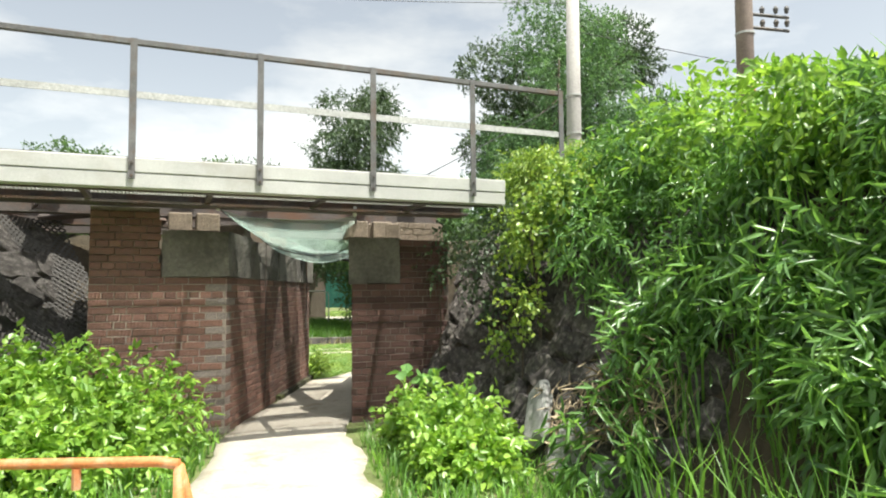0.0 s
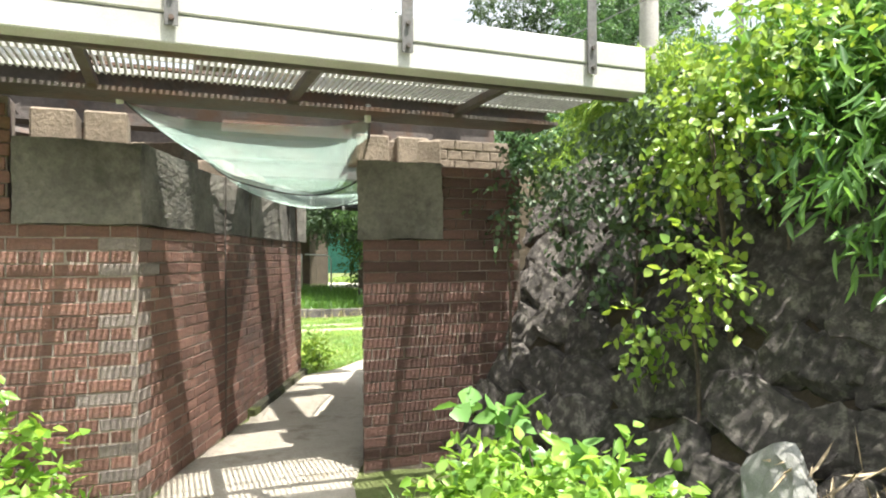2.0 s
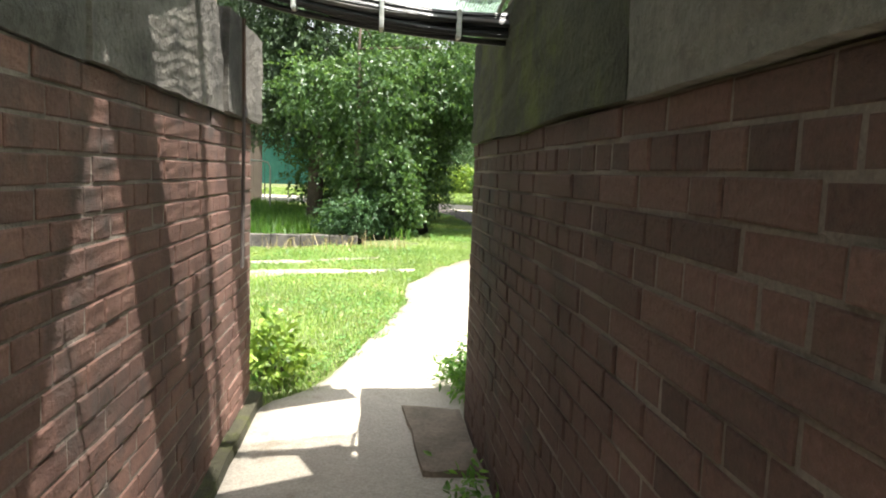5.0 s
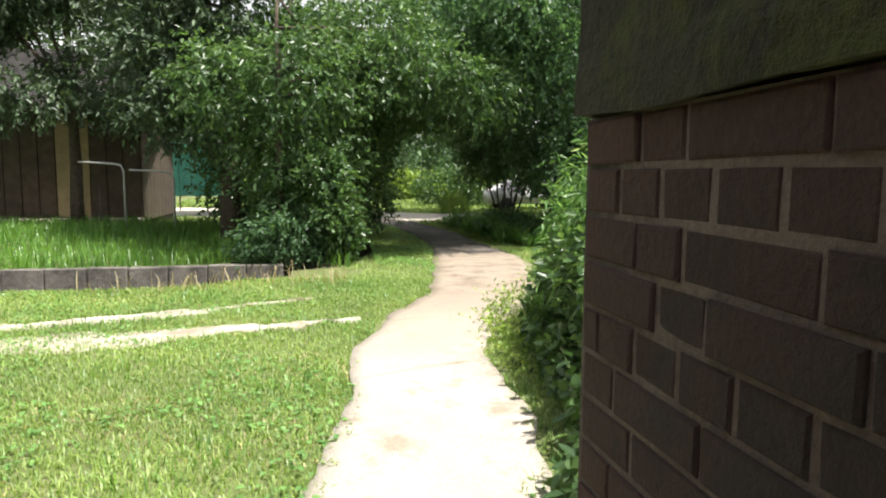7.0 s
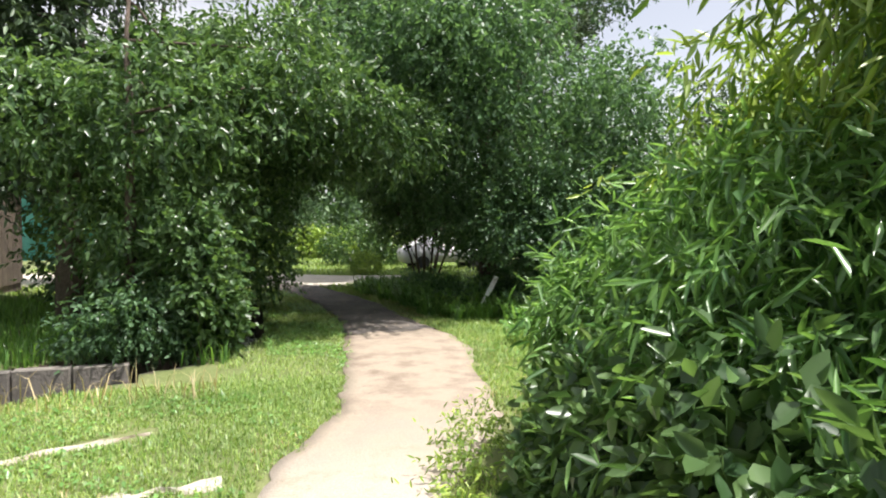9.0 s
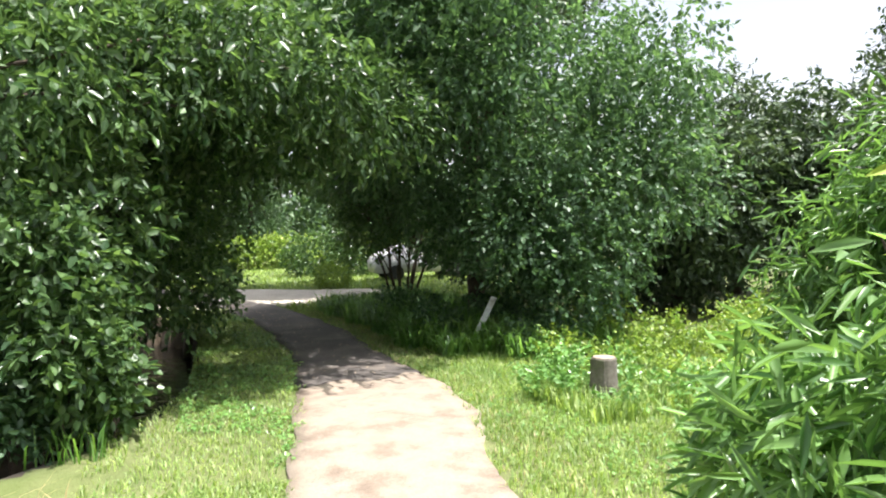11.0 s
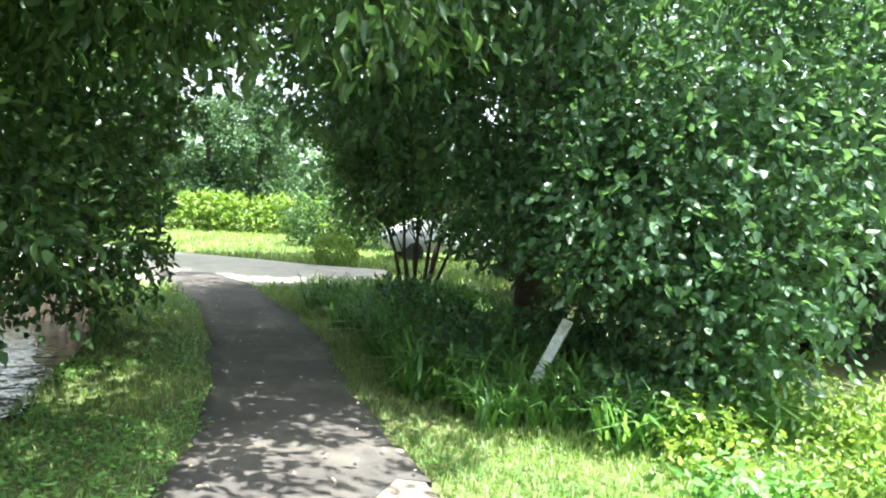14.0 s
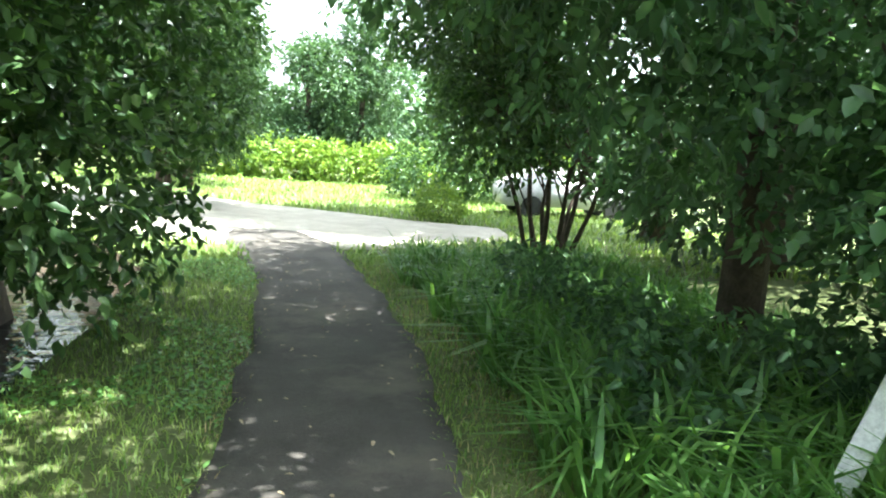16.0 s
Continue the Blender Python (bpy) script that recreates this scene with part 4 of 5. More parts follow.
def plants_front():
    bush("sunlit_shrub", (-2.9, 5.4, 0), "bright yellow-green leafy shrub beside the path",
         [(-2.7, 6.0, 0.35, .5, .5, .45), (-3.3, 5.6, 0.5, .6, .6, .5), (-3.9, 5.2, 0.55, .6, .7, .55), (-2.6, 5.3, 0.2, .5, .5, .3), (-3.1, 4.9, 0.25, .6, .5, .4), (-4.3, 4.6, .5, .6, .6, .55), (-3.6, 6.2, .55, .5, .4, .45), (-4.7, 3.9, .4, .6, .6, .5)],
         (0.085, 0.042), M_L_YELLOW, 11, 2600, keep=clear_walk)
    bush("sunlit_shrub", (-0.1, 5.8, 0), "bright green low shrub in front of the rubble wall",
         [(-0.35, 6.1, .2, .35, .4, .32), (0.1, 5.8, .25, .4, .4, .33), (0.25, 5.35, .15, .35, .35, .24), (-0.1, 5.4, .12, .45, .4, .25), (-0.2, 6.6, .1, .3, .3, .25)],
         (0.075, 0.045), M_L_YELLOW, 12, 1300, keep=clear_walk)
    bush("broad_leaf_weed", (-0.3, 6.75, 0), "tall weed with large heart-shaped leaves", [(-0.3, 6.75, .5, .2, .2, .3), (-0.02, 6.6, .45, .22, .2, .25), (0.25, 6.2, .35, .22, .2, .22)],
         (0.13, 0.1), M_L_BROAD, 13, 34, 4, twig=0.1, shell=0.5, category="plant")
    # bank on the right: bamboo grass below, lighter shoots above
    lob = bank_lobes(FOOT_RIGHT, 1.7, 7.5, 56, 14, (0.75, 2.7), (0.22, 0.52), (-0.05, 0.6))
    bush("bamboo_thicket", (2.6, 5.0, 1.2), "dense dark green bamboo grass covering the bank", lob, (0.12, 0.025), M_L_BAMBOO, 15, 9500, 7, droop=0.5, twig=0.3, shell=0.45, stems=24, category="bamboo", keep=lambda b: clear_walk(b) & stones_bare(b))
    lob = bank_lobes(FOOT_RIGHT, 1.2, 6.5, 20, 16, (1.3, 3.2), (0.35, 0.6), (0.3, 0.8))
    bush("sumac_shrub", (2.8, 5.6, 2.1), "yellow-green feathery shrub on top of the bank", lob, (0.1, 0.04), M_L_YELLOW, 17, 3000, 9, droop=0.35, twig=0.36, shell=0.5, stems=20, keep=stones_bare)
    bush("ivy", (0.6, 7.0, 1.6), "ivy and creepers hanging over the rubble wall", [(0.85, 6.9, 2.0, .22, .3, .32), (0.95, 6.6, 2.1, .3, .35, .35), (0.75, 6.5, 1.35, .12, .2, .25), (1.25, 6.6, 2.5, .4, .5, .3), (0.6, 6.75, 1.05, .1, .12, .18)],
         (0.055, 0.042), M_L_SHRUB, 18, 420, 6, droop=0.5, twig=0.18, stems=4, category="creeper")
    bush("ivy", (0.1, 7.9, 1.9), "dark ivy hanging beside the pier", [(0.15, 7.95, 2.15, .28, .12, .2), (0.3, 7.65, 1.95, .2, .12, .25), (-0.05, 7.95, 1.8, .12, .08, .22), (0.4, 7.5, 1.7, .16, .12, .3), (0.6, 7.25, 1.95, .22, .2, .35), (0.5, 7.3, 1.4, .1, .12, .25), (0.75, 7.3, 2.25, .25, .2, .22), (0.95, 7.05, 2.2, .22, .2, .25), (0.8, 7.1, 1.75, .12, .15, .25)], (0.05, 0.035), M_L_DARK, 118, 520, 6, droop=0.6, twig=0.2, stems=2, category="creeper")
    lob = bank_lobes(FOOT_RIGHT, 3.3, 8.0, 16, 19, (0.1, 0.9), (0.3, 0.45), (0.0, 0.25))
    bush("bank_weeds", (1.8, 4.0, 0.5), "dark weeds at the foot of the bank", lob, (0.15, 0.03), M_L_BAMBOO, 20, 1300, 7, droop=0.3, twig=0.25, category="plant", keep=clear_walk)


def low_end(b):
    """The thicket runs down to low growth where the bank ends."""
    return b[:, 2] < 3.9 - np.maximum(b[:, 1] - 14.3, 0) * 0.95


def plants_back():
    lob = bank_lobes(BACK_RIGHT, 1.3, 8.2, 40, 21, (0.1, 1.5), (0.35, 0.65), (0.25, 0.85))
    bush("bamboo_thicket", (1.2, 14.5, 0.8), "tall bright bamboo grass arching beside the path", lob, (0.125, 0.023), M_L_BAMBOO, 22, 15000, 7, droop=0.45, twig=0.34, shell=0.4, stems=30, category="bamboo", keep=lambda b: clear_walk(b) & ~((b[:, 1] < 13.8) & (b[:, 2] < 0.75)) & low_end(b))
    lob = bank_lobes(BACK_RIGHT, 1.0, 7.0, 22, 23, (0.9, 2.6), (0.5, 0.8), (0.9, 1.9))
    bush("bamboo_thicket", (2.0, 14.5, 1.8), "upper bamboo growth on the bank, paler at the top", lob, (0.125, 0.026), M_L_SHRUB, 24, 8000, 7, droop=0.45, twig=0.36, shell=0.4, stems=22, category="bamboo", keep=lambda b: clear_walk(b) & low_end(b))
    lob = [(0.45, 14.0, .25, .3, .4, .3), (0.6, 15.0, .3, .35, .5, .35), (0.75, 16.0, .25, .35, .5, .3), (1.4, 17.4, .2, .4, .4, .3), (-0.15, 12.9, .15, .25, .4, .25), (0.12, 13.6, .2, .25, .4, .25), (0.25, 14.6, .15, .2, .45, .22), (0.35, 15.6, .15, .22, .45, .22), (0.3, 13.1, .5, .25, .3, .3), (0.35, 13.8, .75, .25, .35, .35), (0.45, 14.5, .8, .25, .4, .35), (0.6, 15.2, .75, .25, .4, .35), (0.8, 15.9, .6, .25, .4, .3), (0.5, 13.4, 1.05, .25, .3, .3)]
    bush("bank_weeds", (0.6, 15, 0.1), "leafy dark weeds at the edge of the path", lob, (0.1, 0.055), M_L_TREE, 25, 2300, 6, twig=0.16, category="plant", keep=clear_walk)
    lob = [(3.75, 18.55, .7, .45, .45, .6), (4.2, 18.8, 1.2, .55, .5, .6), (4.7, 18.7, 1.6, .6, .6, .6), (4.3, 18.3, 1.8, .55, .5, .55), (5.3, 19.0, 1.3, .7, .6, .7), (5.0, 18.4, 2.3, .6, .6, .5)]
    bush("bamboo_clump", (4.3, 18.6, 0.3), "sunlit bamboo grass arching from the end of the bank", lob, (0.15, 0.026), M_L_BAMBOO, 122, 2600, 7, droop=0.45, twig=0.42, shell=0.4, stems=22, category="bamboo")
    bush("bank_weeds", (0.15, 16.7, 0), "sprawling weeds leaning over the path edge", [(0.2, 16.2, .06, .16, .25, .12), (0.42, 16.7, .1, .2, .3, .15), (0.1, 15.2, .04, .14, .4, .1), (0.75, 17.3, .1, .22, .3, .16)], (0.055, 0.016), M_L_SHRUB, 123, 380, 6, droop=0.1, twig=0.2, category="plant")
    # left of the passage's far mouth
    bush("bank_weeds", (-2.15, 11.9, 0), "small weeds at the corner of the abutment", [(-2.2, 11.9, .2, .15, .25, .25), (-2.35, 12.3, .12, .2, .25, .18)], (0.07, 0.035), M_L_SHRUB, 26, 160, 6, twig=0.12, category="plant")
    bush("bank_weeds", (-1.0, 11.6, 0), "small weeds by the broken slab", [(-0.92, 11.6, .12, .16, .3, .16), (-0.95, 11.9, .1, .16, .25, .14), (-1.16, 10.2, .0, .1, .45, .07), (-1.14, 9.3, .0, .07, .4, .05)], (0.05, 0.02), M_GRASS_DARK, 27, 520, 6, twig=0.1, category="plant")
    # trees over the stream
    branch_tree("stream_tree", (-3.05, 24.0, 0.2), "tall leafy tree standing beyond the stream", 7.8, 0.16,
                sub_lobes((-3.1, 24.1, 6.6), (1.9, 1.9, 3.0), 13, 0.7, 31) + sub_lobes((-2.8, 23.8, 3.4), (2.0, 1.6, 1.3), 12, 0.75, 32), (0.13, 0.045), M_L_DARK, 33, 5200, 9, droop=0.35)
    branch_tree("stream_tree", (-1.9, 26.2, 0.2), "dense dark tree overhanging the stream and path", 5.5, 0.15,
                sub_lobes((-1.7, 26.0, 2.7), (1.9, 3.0, 2.3), 24, 0.8, 34) + sub_lobes((-0.7, 25.4, 3.9), (1.9, 2.9, 1.2), 14, 0.75, 35) + sub_lobes((-1.0, 29.0, 2.0), (1.1, 1.8, 1.6), 10, 0.7, 134) + [(-0.4, 26.4, 1.4, .9, .9, .9), (-0.3, 27.8, 1.1, .9, .9, .8), (-0.6, 25.4, 2.0, .9, .8, .9), (-0.3, 28.6, 2.2, .9, .9, .9), (0.0, 27.0, 2.9, .9, 1.0, .8), (-0.5, 24.6, 1.3, .6, .7, .7), (-0.2, 24.3, 3.2, 1.0, .9, .7)], (0.105, 0.058), M_L_TREE, 36, 7800, 9, droop=0.3, limbs=10, keep=clear_walk)
    branch_tree("stream_tree", (-2.0, 21.9, 0.2), "young tree with shiny leaves at the water's edge", 4.2, 0.07,
                [(-1.7, 22.0, 1.0, .6, .6, .7), (-1.3, 22.4, 1.9, .7, .7, .7), (-2.1, 22.0, 1.9, .6, .6, .7), (-0.7, 22.4, 3.3, .9, .8, .6), (0.5, 22.3, 3.5, .8, .6, .4), (1.1, 22.5, 3.3, .55, .45, .35), (-1.7, 21.6, 3.1, .9, .7, .7), (-2.9, 21.9, 3.0, .7, .7, .6), (-0.3, 23.2, 4.2, 1.0, .9, .7), (0.8, 23.4, 3.0, .7, .7, .5), (1.7, 23.3, 3.1, .7, .7, .45), (0.2, 24.2, 2.9, .7, .7, .5), (2.3, 24.2, 3.4, .7, .7, .5)], (0.12, 0.05), M_L_TREE, 37, 2900, 9, droop=0.45, keep=clear_walk)
    bush("waterside_shrub", (-1.8, 20.95, 0), "pale grey-green shrub at the stream edge", [(-1.9, 21.2, .6, .4, .35, .4), (-1.6, 21.3, .3, .4, .3, .35), (-2.3, 21.3, .4, .4, .3, .4)], (0.08, 0.035), M_L_PALE, 38, 600, 7, twig=0.2)
    bush("waterside_shrub", (-1.35, 21.2, 0), "leafy shrub hanging over the stream wall", [(-1.15, 21.3, .9, .4, .4, .5), (-1.3, 21.4, 1.5, .45, .4, .5), (-1.05, 21.6, .45, .35, .4, .4)], (0.09, 0.055), M_L_TREE, 39, 800, 7, twig=0.2, keep=clear_walk)
    bush("waterside_shrub", (-1.5, 25.6, 0), "dark low growth leaning over the water", [(-1.55, 24.6, .15, .3, .5, .4), (-1.5, 25.6, .1, .32, .6, .45), (-1.45, 26.8, .1, .3, .6, .4), (-1.6, 23.7, .2, .3, .4, .45)], (0.09, 0.05), M_L_DARK, 139, 900, 7, twig=0.22, zmin=-0.35)
    # big tree on the right of the path
    branch_tree("path_tree", (4.75, 26.9, 0), "huge leafy tree overhanging the path", 11.0, 0.14,
                sub_lobes((5.3, 26.6, 3.6), (3.0, 4.0, 2.6), 44, 0.95, 41) + sub_lobes((5.4, 27.4, 9.2), (4.2, 3.6, 5.2), 34, 1.05, 42) + [(1.8, 26.5, 4.0, 1.0, 1.2, .7), (1.9, 29.5, 4.0, .9, 1.2, .7), (2.6, 31.5, 3.6, .9, 1.0, .8), (2.9, 22.7, 5.2, 1.2, 1.1, .7), (3.3, 23.8, 5.8, 1.2, 1.2, .8), (2.4, 24.9, 5.0, 1.3, 1.2, .7), (3.4, 25.6, 6.2, 1.3, 1.2, .8), (1.4, 25.4, 5.2, 1.1, 1.1, .6), (1.2, 27.0, 5.4, 1.1, 1.2, .6), (2.4, 27.6, 5.6, 1.2, 1.2, .7)] + sub_lobes((2.9, 26.0, 4.4), (1.3, 3.0, 1.2), 12, 0.8, 43), (0.115, 0.06), M_L_PALE, 44, 12000, 9, droop=0.35, limbs=14, keep=clear_walk, zmin=0.95)
    branch_tree("path_shrub_tree", (4.55, 30.8, 0), "dark many-stemmed shrub beside the path", 3.4, 0.023,
                sub_lobes((4.3, 30.4, 3.0), (1.9, 1.8, 1.6), 18, 0.65, 45), (0.085, 0.045), M_L_TREE, 46, 3600, 8, stems=9, limbs=6, fan=0.38, keep=lambda b: clear_walk(b) & (b[:, 2] > 0.75))
    branch_tree("thicket_tree", (5.0, 25.2, 0), "ivy-clad young tree at the edge of the path", 3.5, 0.07, sub_lobes((4.6, 24.4, 2.1), (1.0, 1.5, 1.4), 14, 0.6, 47) + [(4.7, 23.6, .9, .55, .5, .6), (5.1, 24.4, .8, .6, .6, .6), (4.5, 25.2, .9, .5, .5, .6)], (0.085, 0.055), M_L_PALE, 48, 2000, 8, keep=lambda b: clear_walk(b) & (b[:, 0] > 3.2) & ((b[:, 2] > 0.95) | (b[:, 0] > 4.25)) & (b[:, 2] > 0.2), limbs=5)
    branch_tree("tall_evergreen", (8.6, 35.5, 0), "tall dark evergreen behind the path", 14.0, 0.25, sub_lobes((7.2, 34.5, 9.8), (6.4, 3.0, 6.6), 44, 1.3, 49), (0.2, 0.07), M_L_DARK, 149, 9000, 9, droop=0.1, limbs=12)
    branch_tree("meadow_tree", (-2.4, 44.0, 0), "far pale tree beyond the meadow", 7.0, 0.15, sub_lobes((-2.4, 44.0, 5.0), (2.0, 2.0, 2.6), 12, 0.9, 149), (0.16, 0.08), M_L_FAR, 150, 1500, 8, droop=0.2, limbs=6)
    for k, (x, y, h) in enumerate(((-1.6, 55.0, 5.8), (0.9, 54.5, 7.6), (3.4, 55.5, 8.6))):
        branch_tree("meadow_tree", (x, y, 0.1), "dark blue-green tree behind the long hedge", h * 0.8, 0.16, sub_lobes((x, y, h * 0.52), (1.7, 1.5, h * 0.44), 16, 0.85, 190 + k), (0.17, 0.09), M_L_FAR, 195 + k, 1800, 8, droop=0.15, limbs=5)
    for k, (x, y, h, r) in enumerate(((9.5, 27.0, 4.6, 2.2), (12.5, 24.5, 5.0, 2.4), (13.5, 29.5, 6.0, 2.6), (8.5, 31.5, 5.5, 2.3), (17.5, 25.5, 7.5, 3.0))):
        branch_tree("dark_tree", (x, y, 0), "dark dense tree beyond the clearing", h * 0.8, 0.14, sub_lobes((x, y, h * 0.5), (r, r, h * 0.5), 18, 1.0, 50 + k), (0.15, 0.075), M_L_DARK, 60 + k, 2600, 8, limbs=5)
    lob = [(4.9, 22.4, .08, .5, .5, .22), (5.8, 22.9, .15, .6, .6, .32), (4.3, 23.0, .1, .4, .4, .22), (6.8, 22.4, .15, .7, .6, .28), (5.9, 21.3, .05, .7, .5, .2), (7.8, 23.2, .25, .8, .7, .4), (5.6, 24.2, .25, .6, .6, .4), (4.5, 21.3, .03, .4, .4, .15), (4.0, 22.0, .05, .35, .4, .16)]
    bush("clearing_undergrowth", (5.5, 22.4, 0), "sunlit yellow-green undergrowth in the clearing", lob, (0.065, 0.036), M_L_SHRUB, 70, 2600, 7, twig=0.2)
    lob = [(3.1, 21.4, .08, .3, .3, .2), (3.8, 21.3, .12, .35, .3, .26), (3.55, 20.6, .04, .35, .25, .13), (4.3, 20.6, .1, .4, .35, .24), (4.9, 20.3, .16, .45, .4, .3), (4.0, 19.8, .06, .4, .35, .16), (3.6, 22.1, .12, .35, .4, .24)]
    bush("stump_undergrowth", (3.9, 20.9, 0), "pale leafy weeds crowding round the stump", lob, (0.07, 0.04), M_L_BROAD, 170, 900, 7, twig=0.2, category="plant", keep=lambda b: np.hypot(b[:, 0] - 3.45, b[:, 1] - 21.0) > 0.2)
    lob = [(5.2, 19.4, .3, .6, .5, .4), (6.2, 19.9, .45, .7, .6, .5), (4.6, 19.2, .2, .5, .4, .3), (7.4, 20.6, .6, .8, .7, .6)]
    bush("clearing_undergrowth", (5.5, 19.6, 0), "pale sunlit shrubs below the bank", lob, (0.1, 0.055), M_L_SHRUB, 71, 1300, 7, twig=0.22)
    lob = [(3.3, 25.4, .2, .3, .5, .3), (3.7, 26.6, .25, .4, .5, .35), (3.6, 28.0, .25, .4, .6, .35), (3.9, 29.4, .25, .4, .5, .35), (4.4, 25.6, .4, .4, .5, .4), (4.1, 23.9, .2, .25, .3, .25)]
    bush("verge_weeds", (3.6, 27, 0), "leafy weeds among the strap-leaved plants", lob, (0.085, 0.05), M_L_PALE, 72, 900, 7, twig=0.2, category="plant", keep=clear_walk)
    # trees on the left behind the shed and in the distance
    for k, (x, y, h, r) in enumerate(((-12.5, 23.5, 6.5, 2.2), (-10.5, 33.0, 8.5, 3.0), (-4.2, 36.5, 7.0, 2.4), (-1.8, 38.0, 5.0, 1.9), (-14.0, 27.0, 7.5, 3.0))):
        branch_tree("shed_tree", (x, y, 0.2), "leafy tree near the old shed", h * 0.8, 0.15, sub_lobes((x, y, h * 0.62), (r, r, h * 0.4), 16, 1.0, 80 + k), (0.15, 0.07), M_L_TREE, 90 + k, 2600, 8, limbs=5)
    branch_tree("shed_tree", (-6.6, 26.6, 0.25), "tree with drooping branches in front of the shed", 5.5, 0.12, sub_lobes((-6.9, 26.4, 4.6), (2.6, 2.0, 1.5), 16, 0.85, 86) + [(-4.9, 25.6, 3.0, .9, .8, .5), (-6.8, 25.2, 3.1, .9, .7, .4), (-8.4, 25.6, 3.0, .9, .8, .6)], (0.14, 0.05), M_L_DARK, 96, 3200, 9, droop=0.5, limbs=8)
    # hedge and far trees at the end of the path
    for k, x in enumerate((-4.0, -0.6, 2.8, 6.2, 9.6)):
        lob = [(x + dx, 50 + dy, 0.9, 1.1, .8, 0.9) for dx, dy in ((-1.2, 0), (0, .2), (1.2, -.1), (2.1, .1))]
        bush("hedge", (x, 50, 0.1), "long sunlit hedge across the far meadow", lob, (0.16, 0.09), M_L_SHRUB, 100 + k, 900, 7, twig=0.3, shell=0.6)
    bush("meadow_bush", (5.4, 44, 0.1), "dark rounded bush on the meadow", [(5.2, 44, .9, 1.5, 1.2, 1.1), (7, 44, 1.2, 1.6, 1.3, 1.3)], (0.14, 0.08), M_L_TREE, 110, 1300, 7, twig=0.3, shell=0.6)
    bush("path_bush", (4.3, 37.6, 0), "small clipped bush by the meadow edge", [(4.3, 37.6, .4, .6, .5, .45)], (0.07, 0.04), M_L_SHRUB, 111, 500, 7, twig=0.15, shell=0.6)
    rng = np.random.default_rng(5)
    far = []
    for _ in range(150):
        x = rng.uniform(-60, 70)
        y = rng.uniform(64, 92)
        h = rng.uniform(3, 8) * (0.75 if -6 < x < 2 else 1.1)
        far += [(x, y, h * 0.55, rng.uniform(2.2, 3.6), 2.5, h * 0.5)]
    tagged(new("far_woods", crown_mesh("far_woods", far, 15000, 6, 0.55, 0.33, M_L_FAR, 112, twig=0.9, shell=0.75)), "distant woods beyond the meadow", "woods", kind="stuff")
    side = []
    for _ in range(70):
        side.append((rng.choice((-1, 1)) * rng.uniform(19, 34), rng.uniform(16, 60), rng.uniform(1, 6), 2.6, 2.6, 2.4))
    tagged(new("side_woods", crown_mesh("side_woods", side, 6000, 6, 0.36, 0.2, M_L_DARK, 113, twig=0.7, shell=0.7)), "dark woods on both sides of the meadow", "woods", kind="stuff")
    behind = [(rng.uniform(-25, 25), rng.uniform(-22, -14), rng.uniform(1, 6), 2.6, 2.6, 2.6) for _ in range(40)]
    tagged(new("rear_woods", crown_mesh("rear_woods", behind, 2500, 5, 0.4, 0.22, M_L_FAR, 114, twig=0.7, shell=0.7)), "woods behind the start of the walk", "woods", kind="stuff")


def scatter(n, x0, x1, y0, y1, rng, ok):
    x, y = rng.uniform(x0, x1, n), rng.uniform(y0, y1, n)
    m = ok(x, y)
    x, y = x[m], y[m]
    return np.stack([x, y, height(x, y) - 0.01], 1)


def path_edges(y):
    l, r = np.array(PATH_L + SHADED_L[2:]), np.array(PATH_R + SHADED_R[2:])
    return np.interp(y, l[:, 1], l[:, 0]), np.interp(y, r[:, 1], r[:, 0])


def off_path(x, y, gap=0.02):
    l, r = path_edges(y)
    creep = gap - 0.1 * (np.sin(y * 7.1 + 2 * np.sin(y * 2.3)) * np.sin(y * 3.7) > 0.05) * (y > 11.8)
    return ((x < l - creep) | (x > r + creep) | (y > 33)) & ~inside(x, y, np.array(TRACK_FAR + TRACK_NEAR[::-1]))


def in_turf(x, y):
    d = to_line(x, y, STREAM)
    return off_path(x, y) & (d > STREAM_HALF + 0.02) & ~inside(x, y, BANK_RIGHT) & ~inside(x, y, BANK_LEFT) & ~((y > 6.9) & (y < 11.6) & (x > -3.4) & (x < 0)) & ~dirt_strip(x, y)


def dirt_strip(x, y):
    return (x < -1.45) & ((np.abs(y - np.interp(x, [-8, -3.1, -1.5], [15.9, 17.9, 18.5])) < 0.07 + 0.07 * np.sin(3 * x)) | (np.abs(y - np.interp(x, [-8, -3.6, -1.0], [15.6, 16.6, 17.25])) < 0.06 + 0.08 * np.sin(2.3 * x + 1)))


